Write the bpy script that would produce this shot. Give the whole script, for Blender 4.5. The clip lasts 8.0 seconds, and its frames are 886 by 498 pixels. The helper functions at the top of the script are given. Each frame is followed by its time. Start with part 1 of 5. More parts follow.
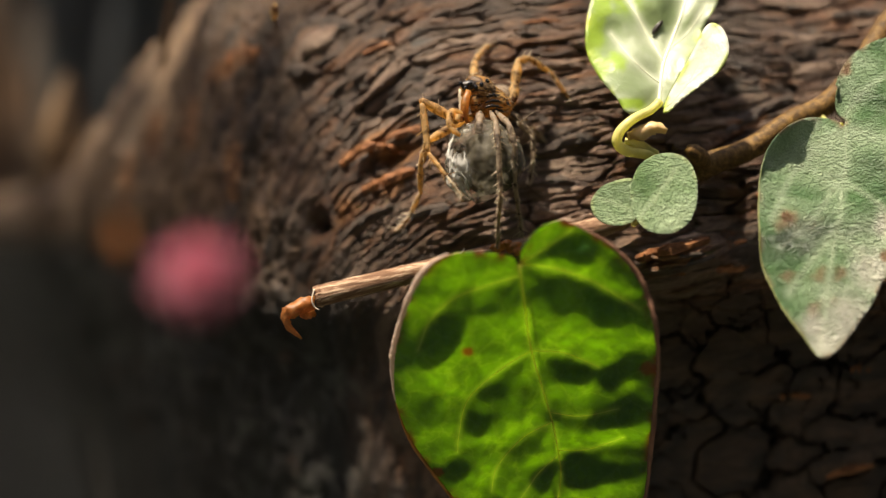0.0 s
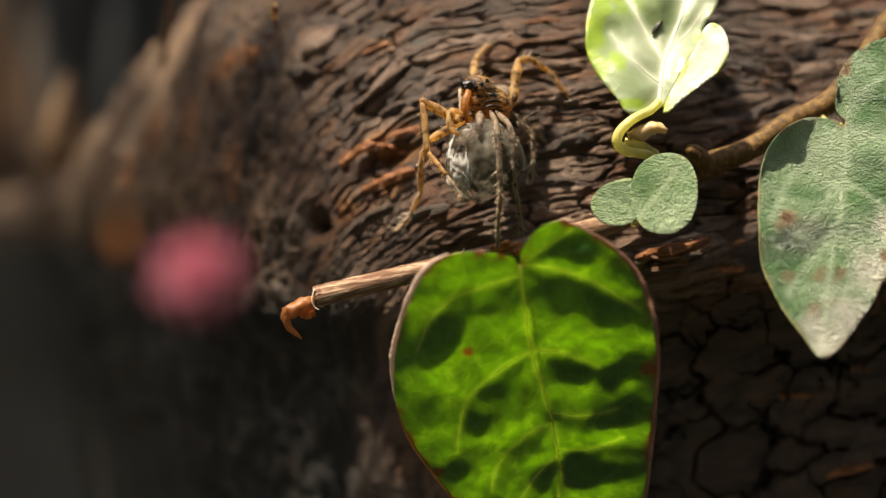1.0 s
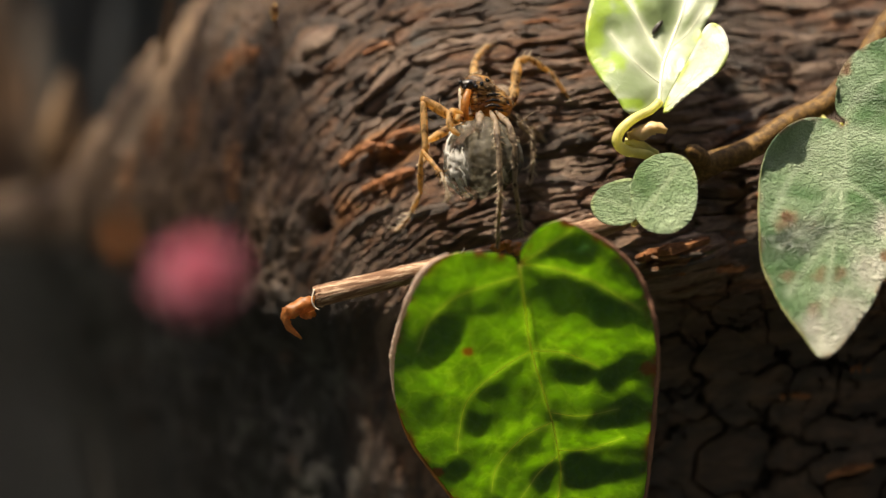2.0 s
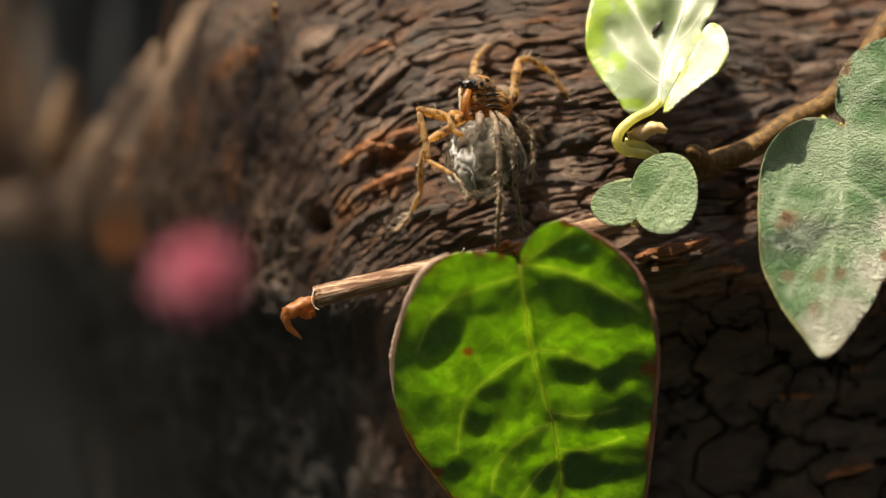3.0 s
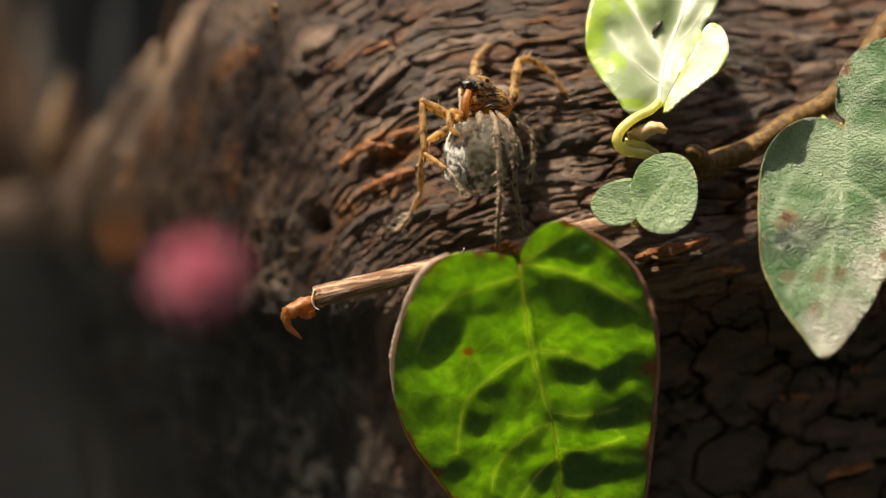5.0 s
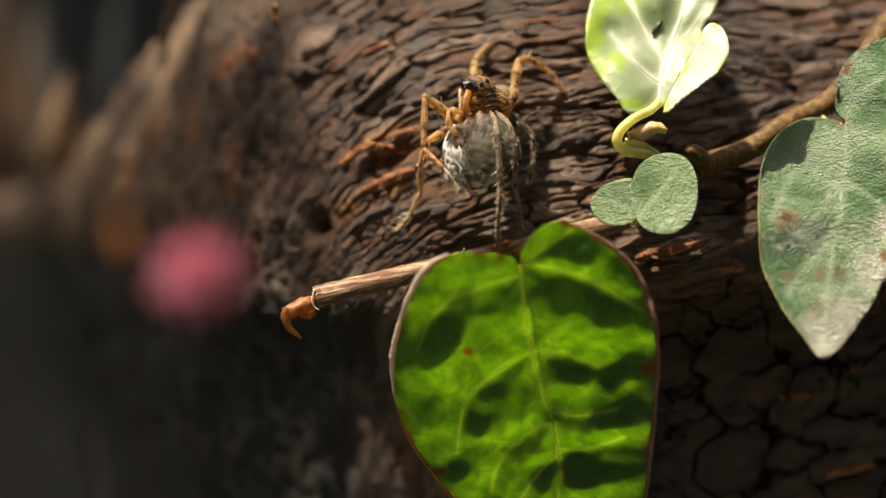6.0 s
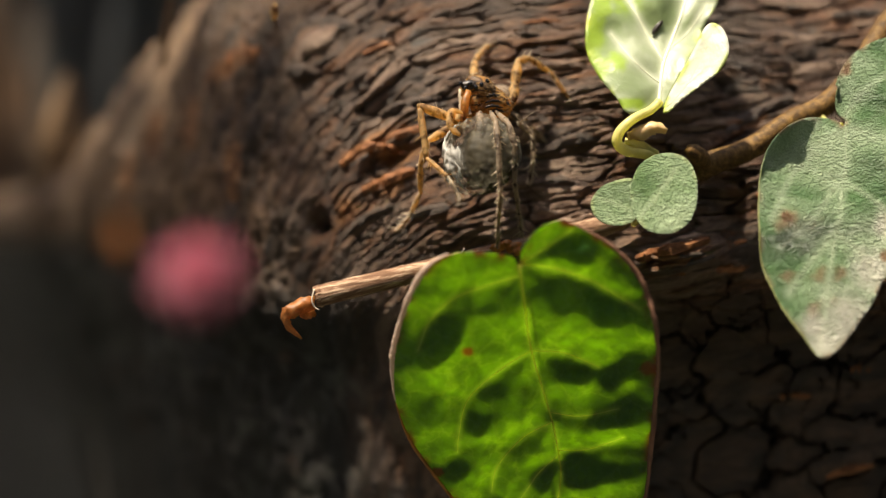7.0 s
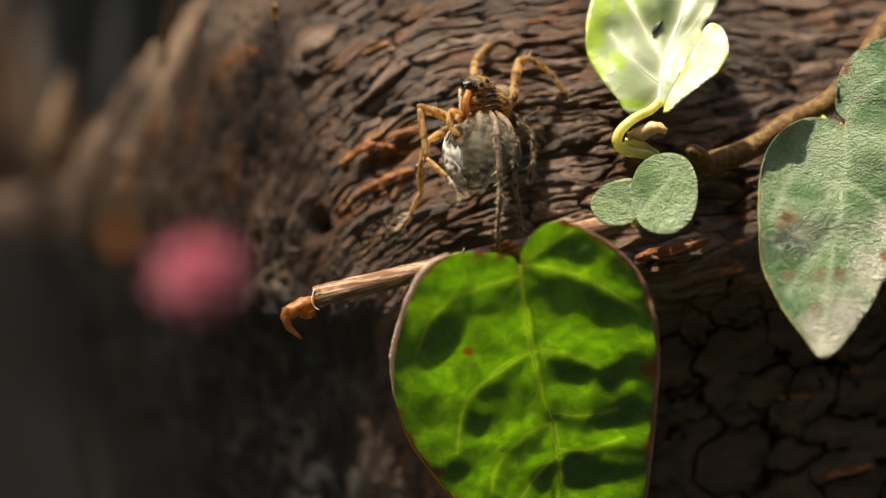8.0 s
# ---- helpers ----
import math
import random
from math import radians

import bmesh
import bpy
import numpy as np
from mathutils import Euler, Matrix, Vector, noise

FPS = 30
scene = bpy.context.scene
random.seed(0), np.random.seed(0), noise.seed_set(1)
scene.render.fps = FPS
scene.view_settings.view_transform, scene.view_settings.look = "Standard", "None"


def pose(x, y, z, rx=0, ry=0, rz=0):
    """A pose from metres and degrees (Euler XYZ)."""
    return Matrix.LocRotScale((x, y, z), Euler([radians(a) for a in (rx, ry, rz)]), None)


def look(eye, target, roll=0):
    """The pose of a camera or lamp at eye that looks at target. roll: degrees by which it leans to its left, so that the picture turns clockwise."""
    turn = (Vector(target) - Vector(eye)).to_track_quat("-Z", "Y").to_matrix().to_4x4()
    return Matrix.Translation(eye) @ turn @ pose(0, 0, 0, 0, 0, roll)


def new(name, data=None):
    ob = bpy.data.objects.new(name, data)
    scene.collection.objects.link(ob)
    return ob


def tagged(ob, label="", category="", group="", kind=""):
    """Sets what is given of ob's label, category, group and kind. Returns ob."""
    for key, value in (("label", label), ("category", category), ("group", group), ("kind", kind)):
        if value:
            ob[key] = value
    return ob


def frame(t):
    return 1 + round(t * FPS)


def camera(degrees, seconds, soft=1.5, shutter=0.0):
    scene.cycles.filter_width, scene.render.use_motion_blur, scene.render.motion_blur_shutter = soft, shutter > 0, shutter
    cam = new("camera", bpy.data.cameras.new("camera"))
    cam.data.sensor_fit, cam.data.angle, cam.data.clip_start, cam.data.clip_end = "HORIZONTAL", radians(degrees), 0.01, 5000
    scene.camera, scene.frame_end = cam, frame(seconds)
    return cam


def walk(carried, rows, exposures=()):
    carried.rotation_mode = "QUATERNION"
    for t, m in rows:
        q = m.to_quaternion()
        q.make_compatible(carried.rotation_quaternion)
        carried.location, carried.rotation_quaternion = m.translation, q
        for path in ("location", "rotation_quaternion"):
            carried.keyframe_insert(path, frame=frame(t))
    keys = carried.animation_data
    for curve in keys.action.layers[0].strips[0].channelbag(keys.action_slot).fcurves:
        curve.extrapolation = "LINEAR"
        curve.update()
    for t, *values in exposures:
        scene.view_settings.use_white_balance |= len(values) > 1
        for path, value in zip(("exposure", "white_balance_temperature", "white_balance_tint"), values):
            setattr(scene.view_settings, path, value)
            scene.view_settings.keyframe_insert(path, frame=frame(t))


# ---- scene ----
# Lengths below are in millimetres about a point CENTRE in the plane of focus.
CENTRE = Vector((0.0, 0.0, 0.162))
EYE = CENTRE + Vector((0.0, -0.140, 0.0))
cam = camera(40.0, 8.0, soft=1.3)
cam.data.dof.use_dof = True
cam.data.dof.focus_distance = 0.139
cam.data.dof.aperture_fstop = 8.4
STAND = look(EYE, CENTRE)
walk(cam, [(0.0, STAND), (8.0, STAND)], exposures=[(0.0, 1.02), (8.0, 1.02)])

# ---- light ----
SUN_WAY = Vector((-0.30, -0.235, 0.925)).normalized()
world = bpy.data.worlds.new("sky")
scene.world = world
world.use_nodes = True
wn = world.node_tree.nodes
sky = wn.new("ShaderNodeTexSky")
sky.sky_type = "NISHITA"
sky.sun_disc = False
sky.dust_density = 4.0
sky.ozone_density = 0.4
sky.sun_elevation = math.asin(SUN_WAY.z)
sky.sun_rotation = math.atan2(SUN_WAY.x, SUN_WAY.y)
world.node_tree.links.new(sky.outputs[0], wn["Background"].inputs[0])
wn["Background"].inputs[1].default_value = 0.090
sun_data = bpy.data.lights.new("sun", "SUN")
sun_data.energy, sun_data.angle, sun_data.color = 5.0, radians(0.53), (1.0, 0.875, 0.705)
sun = new("sun", sun_data)
sun.matrix_world = look(CENTRE + SUN_WAY * 3.0, CENTRE)


# ---- materials ----
class Nodes:
    """A material's nodes, made and linked in short calls."""

    def __init__(self, name):
        self.mat = bpy.data.materials.new(name)
        self.mat.use_nodes = True
        self.tree = self.mat.node_tree
        self.bsdf = self.tree.nodes["Principled BSDF"]
        self.out = self.tree.nodes["Material Output"]

    def add(self, kind, **values):
        node = self.tree.nodes.new(kind)
        for key, value in values.items():
            node.inputs[key.replace("_", " ")].default_value = value
        return node

    def link(self, a, b):
        self.tree.links.new(a, b)

    def coords(self, scale=(1, 1, 1), uv=False, lean=0.0):
        tc = self.add("ShaderNodeTexCoord")
        mp = self.add("ShaderNodeMapping")
        mp.vector_type = "TEXTURE"
        mp.inputs["Scale"].default_value = [1 / c for c in scale]
        mp.inputs["Rotation"].default_value = (0, -radians(lean), 0)
        self.link(tc.outputs["UV" if uv else "Object"], mp.inputs["Vector"])
        return mp.outputs[0]

    def noise(self, vec, scale, detail=5.0, rough=0.55, warp=0.0):
        n = self.add("ShaderNodeTexNoise", Scale=scale, Detail=detail, Roughness=rough, Distortion=warp)
        self.link(vec, n.inputs["Vector"])
        return n.outputs["Fac"]

    def ramp(self, fac, stops):
        r = self.add("ShaderNodeValToRGB")
        el = r.color_ramp.elements
        while len(el) < len(stops):
            el.new(0.5)
        for e, (p, c) in zip(el, stops):
            e.position = p
            e.color = (*c, 1.0) if len(c) == 3 else c
        self.link(fac, r.inputs["Fac"])
        return r.outputs["Color"]

    def mix(self, fac, a, b):
        m = self.add("ShaderNodeMix")
        m.data_type = "RGBA"
        for sock, v in ((m.inputs[0], fac), (m.inputs[6], a), (m.inputs[7], b)):
            if isinstance(v, (int, float)):
                sock.default_value = v
            elif isinstance(v, tuple):
                sock.default_value = (*v, 1.0)
            else:
                self.link(v, sock)
        return m.outputs[2]

    def step(self, v, lo, hi, to_lo=0.0, to_hi=1.0):
        m = self.add("ShaderNodeMapRange")
        for k, x in (("From Min", lo), ("From Max", hi), ("To Min", to_lo), ("To Max", to_hi)):
            m.inputs[k].default_value = x
        self.link(v, m.inputs["Value"])
        return m.outputs[0]

    def mark(self, name):
        a = self.add("ShaderNodeAttribute")
        a.attribute_name = name
        return a.outputs["Fac"]

    def times(self, a, b):
        m = self.add("ShaderNodeMath")
        m.operation = "MULTIPLY"
        for sock, v in zip(m.inputs, (a, b)):
            if isinstance(v, (int, float)):
                sock.default_value = v
            else:
                self.link(v, sock)
        return m.outputs[0]

    def bump(self, height, strength, distance):
        b = self.add("ShaderNodeBump", Strength=strength, Distance=distance)
        self.link(height, b.inputs["Height"])
        self.link(b.outputs[0], self.bsdf.inputs["Normal"])
        return b.outputs[0]

    def base(self, color, rough=0.6, **more):
        if isinstance(color, tuple):
            self.bsdf.inputs["Base Color"].default_value = (*color, 1.0)
        else:
            self.link(color, self.bsdf.inputs["Base Color"])
        if isinstance(rough, (int, float)):
            self.bsdf.inputs["Roughness"].default_value = rough
        else:
            self.link(rough, self.bsdf.inputs["Roughness"])
        for key, value in more.items():
            self.bsdf.inputs[key.replace("_", " ")].default_value = value
        return self.mat

    def translucent(self, color, share, normal=None):
        """Lets light through: a share of the surface is translucent."""
        t = self.add("ShaderNodeBsdfTranslucent")
        m = self.add("ShaderNodeMixShader")
        if isinstance(color, tuple):
            t.inputs["Color"].default_value = (*color, 1.0)
        else:
            self.link(color, t.inputs["Color"])
        if normal is not None:
            self.link(normal, t.inputs["Normal"])
        if isinstance(share, (int, float)):
            m.inputs[0].default_value = share
        else:
            self.link(share, m.inputs[0])
        self.link(self.bsdf.outputs[0], m.inputs[1])
        self.link(t.outputs[0], m.inputs[2])
        self.link(m.outputs[0], self.out.inputs["Surface"])
        return self.mat


def bark_material(name, uv=True, scale=1.0, warmth=(0.40, 0.56)):
    n = Nodes(name)
    v = n.coords((0.22 * scale, 1.0 * scale, 1.0 * scale), uv)
    streak = n.noise(v, 1.1, 9, 0.66, 0.9)
    patch = n.noise(n.coords((0.6 * scale, scale, scale), uv), 0.13, 5, 0.6, 0.8)
    tone = n.noise(n.coords((0.5 * scale, scale, scale), uv), 0.35, 4, 0.6, 0.3)
    fine = n.noise(n.coords((scale, 2 * scale, scale), uv), 3.5, 5, 0.65)
    grey = n.ramp(streak, [(0.30, (0.088, 0.056, 0.036)), (0.48, (0.225, 0.142, 0.088)), (0.66, (0.51, 0.335, 0.212))])
    warm = n.ramp(streak, [(0.30, (0.085, 0.040, 0.020)), (0.5, (0.27, 0.115, 0.047)), (0.68, (0.54, 0.27, 0.12))])
    col = n.mix(n.step(patch, *warmth), grey, warm)
    col = n.mix(n.step(tone, 0.45, 0.72, 0.0, 0.35), col, (0.06, 0.045, 0.036))
    col = n.mix(n.step(fine, 0.40, 0.72, 0.0, 0.42), col, (0.055, 0.038, 0.026))
    stain = n.noise(n.coords((scale, scale, scale), uv), 0.055, 4, 0.6, 1.0)
    col = n.mix(n.step(stain, 0.53, 0.64, 0.0, 0.45), col, (0.062, 0.064, 0.062))
    lichen = n.noise(n.coords((0.8 * scale, scale, scale), uv), 0.16, 6, 0.7, 0.6)
    col = n.mix(n.step(lichen, 0.56, 0.68, 0.0, 0.65), col, (0.22, 0.225, 0.205))
    crack = n.noise(n.coords((0.16 * scale, scale, scale), uv), 0.9, 7, 0.72, 1.6)
    thin = n.add("ShaderNodeMath")
    thin.operation = "ABSOLUTE"
    off = n.add("ShaderNodeMath")
    off.operation = "SUBTRACT"
    n.link(crack, off.inputs[0])
    off.inputs[1].default_value = 0.5
    n.link(off.outputs[0], thin.inputs[0])
    line = n.step(thin.outputs[0], 0.0, 0.016, 0.7, 0.0)
    # blocks of lighter and darker wood
    col = n.mix(n.step(n.mark("tone"), 0.50, 0.72, 0.0, 0.75), col, n.ramp(streak, [(0.34, (0.22, 0.14, 0.095)), (0.52, (0.40, 0.27, 0.19)), (0.68, (0.58, 0.43, 0.32))]))
    col = n.mix(n.step(n.mark("tone"), 0.44, 0.24, 0.0, 0.7), col, (0.10, 0.075, 0.058))
    # crumbling wood: olive, tan and dark
    lump = n.noise(n.coords((0.75 * scale, 0.6 * scale, scale), uv), 0.42, 7, 0.68, 0.7)
    broad = n.noise(n.coords((0.35 * scale, 1.6 * scale, scale), uv), 0.10, 4, 0.6, 0.5)
    crumbs = n.ramp(lump, [(0.36, (0.030, 0.024, 0.018)), (0.50, (0.075, 0.050, 0.029)), (0.68, (0.21, 0.145, 0.078))])
    crumbs = n.mix(n.step(broad, 0.46, 0.60, 0.0, 0.75), crumbs, n.ramp(lump, [(0.34, (0.10, 0.048, 0.022)), (0.60, (0.30, 0.165, 0.080))]))
    crumbs = n.mix(n.step(broad, 0.44, 0.36, 0.0, 0.6), crumbs, (0.045, 0.046, 0.044))
    col = n.mix(n.times(n.mark("crumb"), 0.85), col, crumbs)
    # paler tan at far left makes up in colour for missing sunlight
    col = n.mix(n.times(n.mark("far_lift"), n.step(broad, 0.36, 0.58, 0.35, 0.95)), col, n.ramp(lump, [(0.36, (0.16, 0.088, 0.045)), (0.60, (0.50, 0.32, 0.175))]))
    # bare rusty wood; below, two dark tints that paint shade into the log
    rusty = n.ramp(streak, [(0.34, (0.15, 0.055, 0.018)), (0.50, (0.38, 0.155, 0.048)), (0.66, (0.60, 0.29, 0.10))])
    col = n.mix(n.times(n.mark("rust"), 0.85), col, rusty)
    # dark brown that puts the shade of the lower right face into the colour
    shade_brown = n.ramp(tone, [(0.40, (0.026, 0.021, 0.017)), (0.50, (0.078, 0.052, 0.033)), (0.63, (0.18, 0.105, 0.058))])
    col = n.mix(n.times(n.mark("low_shade"), 0.85), col, shade_brown)
    # grey-green mottle, near black: the log's lower-left shade put into the colour
    shade_mottle = n.noise(n.coords((scale, scale, scale), uv), 0.17, 5, 0.6, 0.8)
    mottled_shade = n.ramp(shade_mottle, [(0.38, (0.010, 0.011, 0.009)), (0.52, (0.036, 0.037, 0.030)), (0.66, (0.125, 0.13, 0.10))])
    col = n.mix(n.times(n.mark("mottled_shade"), 0.95), col, mottled_shade)
    col = n.mix(line, col, (0.028, 0.019, 0.013))
    col = n.mix(n.times(n.mark("gap"), 0.75), col, (0.024, 0.017, 0.012))
    rough_height = n.add("ShaderNodeMath")
    rough_height.operation = "MULTIPLY_ADD"
    n.link(line, rough_height.inputs[0])
    rough_height.inputs[1].default_value = -0.7
    n.link(n.noise(n.coords((0.3 * scale, scale, scale), uv), 3.2, 9, 0.75, 0.4), rough_height.inputs[2])
    n.bump(rough_height.outputs[0], 1.0, 0.0013)
    return n.base(col, n.step(fine, 0.3, 0.7, 0.42, 0.75), Specular_IOR_Level=0.5)


def stem_material(name, dark, mid, light, stretch=0.25, relief=0.6, fine=2.0, lean=0.0):
    n = Nodes(name)
    v = n.coords((700 * stretch, 700, 700), lean=lean)
    a = n.noise(v, fine, 6, 0.66, 0.3)
    b = n.noise(n.coords((1, 1, 1)), 250, 4, 0.6)
    col = n.mix(n.step(b, 0.45, 0.8, 0.0, 0.7), n.ramp(a, [(0.32, dark), (0.5, mid), (0.66, light)]), mid)
    n.bump(a, relief, 0.0004)
    return n.base(col, 0.65, Specular_IOR_Level=0.25)


def leaf_material(name, deep, fresh, vein, rim, through_color, share, rough=0.45, stain=(0.16, 0.07, 0.03), stains=0.62,
                  relief=0.5, blots=0.0, net=0.0, grain=900.0, wrinkle=260.0, crease=0.0, gloss=0.5):
    """Leaf skin: two greens, paler veins, a coloured rim, brown stains, and light that comes through."""
    n = Nodes(name)
    v = n.coords()
    big = n.noise(v, 120, 3, 0.5, 0.3)
    wr = n.noise(v, wrinkle, 5, 0.6, 0.8)
    fine = n.noise(v, grain, 4, 0.6)
    col = n.mix(n.step(big, 0.38, 0.62), deep, fresh)
    col = n.mix(n.step(fine, 0.3, 0.7, 0.0, 0.35), col, deep)
    spots = n.times(n.step(n.noise(v, 190, 4, 0.6, 0.4), stains, stains + 0.1), 0.8)
    col = n.mix(n.times(n.mark("vein"), 0.75), col, vein)
    col = n.mix(spots, col, stain)
    if blots:
        col = n.mix(n.times(n.mark("patch"), blots), col, stain)
    # whitish tint that paints sunlight on the grey-green leaf's lower part
    col = n.mix(n.times(n.mark("pale"), 0.75), col, (0.64, 0.60, 0.50))
    col = n.mix(n.mark("spot"), col, (0.16, 0.070, 0.022))
    col = n.mix(n.mark("rim"), col, rim)
    height = n.add("ShaderNodeMath")
    height.operation = "MULTIPLY_ADD"
    n.link(wr, height.inputs[0])
    height.inputs[1].default_value = 2.0
    n.link(fine, height.inputs[2])
    total = height.outputs[0]
    if crease:
        # short creases that run across the blade
        fold = n.noise(n.coords((0.65, 1.0, 1.35)), crease, 4, 0.6, 1.2)
        both = n.add("ShaderNodeMath")
        both.operation = "MULTIPLY_ADD"
        n.link(fold, both.inputs[0])
        both.inputs[1].default_value = 2.8
        n.link(total, both.inputs[2])
        total = both.outputs[0]
        col = n.mix(n.step(fold, 0.46, 0.34, 0.0, 0.35), col, deep)
    n.bump(total, relief, 0.00035)
    n.base(col, n.step(fine, 0.3, 0.7, rough - 0.08, rough + 0.12), Specular_IOR_Level=gloss)
    tcol = n.mix(spots, through_color, (0.25, 0.08, 0.02))
    tcol = n.mix(n.step(wr, 0.32, 0.66, 0.0, 0.60), tcol, tuple(c * 0.45 for c in through_color))
    tcol = n.mix(n.times(n.mark("vein"), 1.0), tcol, tuple(min(1.0, c * 1.2 + 0.14) for c in through_color))
    if net:
        vor = n.add("ShaderNodeTexVoronoi", Scale=net)
        vor.feature = "DISTANCE_TO_EDGE"
        warp = n.add("ShaderNodeMix")
        warp.data_type = "VECTOR"
        warp.inputs[0].default_value = 0.004
        n.link(v, warp.inputs[4])
        wob = n.add("ShaderNodeTexNoise", Scale=400.0, Detail=3.0)
        n.link(v, wob.inputs["Vector"])
        n.link(wob.outputs["Color"], warp.inputs[5])
        n.link(warp.outputs[1], vor.inputs["Vector"])
        tcol = n.mix(n.step(vor.outputs["Distance"], 0.0, 0.07, 0.38, 0.0), tcol, tuple(min(1.0, c * 1.3 + 0.1) for c in through_color))
        cell = n.noise(v, net * 1.3, 3, 0.6, 0.6)
        tcol = n.mix(n.step(cell, 0.42, 0.68, 0.0, 0.62), tcol, tuple(c * 0.4 for c in through_color))
    tcol = n.mix(n.times(n.mark("spot"), 0.85), tcol, (0.50, 0.22, 0.03))
    tcol = n.mix(n.mark("rim"), tcol, rim)
    return n.translucent(tcol, share)


def trunk_material():
    """Thick old bark in upright bands: slate grey, brown and black furrows."""
    n = Nodes("dark_trunk")
    band = n.noise(n.coords((1, 1, 0.22)), 11.0, 4, 0.55, 0.6)
    fine = n.noise(n.coords((1, 1, 0.3)), 60.0, 5, 0.65, 0.4)
    # the bands' colours are kept dark to stand in for shade
    col = n.ramp(band, [(0.34, (0.012, 0.012, 0.012)), (0.44, (0.045, 0.052, 0.054)), (0.54, (0.070, 0.070, 0.062)), (0.62, (0.20, 0.115, 0.060))])
    col = n.mix(n.step(fine, 0.4, 0.7, 0.0, 0.6), col, (0.02, 0.016, 0.012))
    n.bump(fine, 0.8, 0.006)
    return n.base(col, 0.85)


def plain_material(name, color, rough=0.5, vary=0.3, scale=600.0, through_color=None, share=0.4, bump=0.3):
    n = Nodes(name)
    f = n.noise(n.coords(), scale, 5, 0.6, 0.2)
    dark = tuple(c * (1 - vary) for c in color)
    light = tuple(min(1.0, c * (1 + vary)) for c in color)
    col = n.ramp(f, [(0.3, dark), (0.7, light)])
    n.bump(f, bump, 0.0002)
    n.base(col, rough)
    if through_color:
        n.translucent(through_color, share)
    return n.mat


def banded_material(name, color, dark, through_color, share=0.35):
    """Spider's skin: amber with darker blotches and a little light through it."""
    n = Nodes(name)
    v = n.coords()
    b = n.noise(v, 900, 3, 0.5, 0.5)
    f = n.noise(v, 4200, 3, 0.6)
    col = n.ramp(b, [(0.43, color), (0.64, dark)])
    col = n.mix(n.step(f, 0.4, 0.75, 0.0, 0.4), col, dark)
    n.bump(f, 0.4, 0.00008)
    n.base(col, 0.58, Specular_IOR_Level=0.3)
    return n.translucent(n.mix(n.step(b, 0.45, 0.66), through_color, dark), share)


def shell_material():
    """Amber carapace, streaked with brown."""
    n = Nodes("carapace_skin")
    v = n.coords((0.45, 1.0, 1.6))
    streak = n.noise(v, 1700, 4, 0.6, 0.4)
    fine = n.noise(n.coords(), 5200, 3, 0.6)
    col = n.ramp(streak, [(0.36, (0.070, 0.034, 0.014)), (0.50, (0.36, 0.20, 0.060)), (0.70, (0.68, 0.46, 0.18))])
    col = n.mix(n.step(fine, 0.45, 0.75, 0.0, 0.5), col, (0.16, 0.075, 0.03))
    n.bump(fine, 0.6, 0.0001)
    n.base(col, 0.5, Specular_IOR_Level=0.35)
    return n.translucent(n.ramp(streak, [(0.38, (0.10, 0.035, 0.01)), (0.52, (0.98, 0.56, 0.13))]), 0.55)


def silk_material():
    """Thin papery grey silk that one half sees through, thick and white where it gathers into seams."""
    n = Nodes("egg_silk")
    v = n.coords()
    f = n.noise(v, 1500, 5, 0.65, 0.3)
    b = n.noise(n.coords((1.0, 1.0, 0.4)), 520, 5, 0.6, 0.6)
    col = n.ramp(b, [(0.36, (0.06, 0.05, 0.034)), (0.50, (0.15, 0.132, 0.098)), (0.66, (0.29, 0.265, 0.21))])
    col = n.mix(n.step(f, 0.45, 0.7, 0.0, 0.5), col, (0.12, 0.10, 0.075))
    col = n.mix(n.mark("seam"), col, (0.88, 0.86, 0.80))
    n.bump(f, 0.7, 0.0004)
    n.base(col, 0.6, Specular_IOR_Level=0.25)
    n.translucent((0.50, 0.45, 0.33), 0.4)
    clear = n.add("ShaderNodeBsdfTransparent")
    veil = n.add("ShaderNodeMixShader")
    thin = n.times(n.step(n.mark("seam"), 0.0, 0.5, 1.0, 0.0), n.step(b, 0.38, 0.62, 0.85, 0.50))
    n.link(thin, veil.inputs[0])
    n.link(n.out.inputs["Surface"].links[0].from_socket, veil.inputs[1])
    n.link(clear.outputs[0], veil.inputs[2])
    n.link(veil.outputs[0], n.out.inputs["Surface"])
    return n.mat


BARK = bark_material("weathered_bark")
SPLINTER_WARM = stem_material("torn_wood", (0.07, 0.028, 0.011), (0.21, 0.083, 0.030), (0.42, 0.19, 0.072), 0.2, 0.9)
SPLINTER_GREY = bark_material("grey_splinter", uv=False, scale=700.0, warmth=(0.5, 0.7))
BARK_FAR = bark_material("shaded_bark", uv=False, scale=160.0)
TWIG = stem_material("dry_twig", (0.060, 0.028, 0.015), (0.21, 0.112, 0.060), (0.62, 0.45, 0.30), 0.07, 0.9, 3.2, 13.0)
VINE = stem_material("vine_stem", (0.032, 0.016, 0.005), (0.105, 0.056, 0.013), (0.22, 0.125, 0.032), 0.9, 0.35)
YOUNG = plain_material("young_stem", (0.76, 0.70, 0.27), 0.32, 0.3, 420, (0.94, 0.90, 0.30), 0.45)
BUD = plain_material("bud_scale", (0.62, 0.46, 0.22), 0.4, 0.35, 300, (0.85, 0.62, 0.25), 0.4)
DRY = plain_material("dried_scale", (0.40, 0.185, 0.055), 0.38, 0.8, 1500, (0.88, 0.42, 0.09), 0.5, 0.6)
STALK = stem_material("dead_stalk", (0.05, 0.028, 0.013), (0.13, 0.078, 0.038), (0.22, 0.14, 0.072), 0.9, 0.6, 0.35)
FIBRE = plain_material("pale_fibre", (0.62, 0.52, 0.40), 0.6, 0.2)
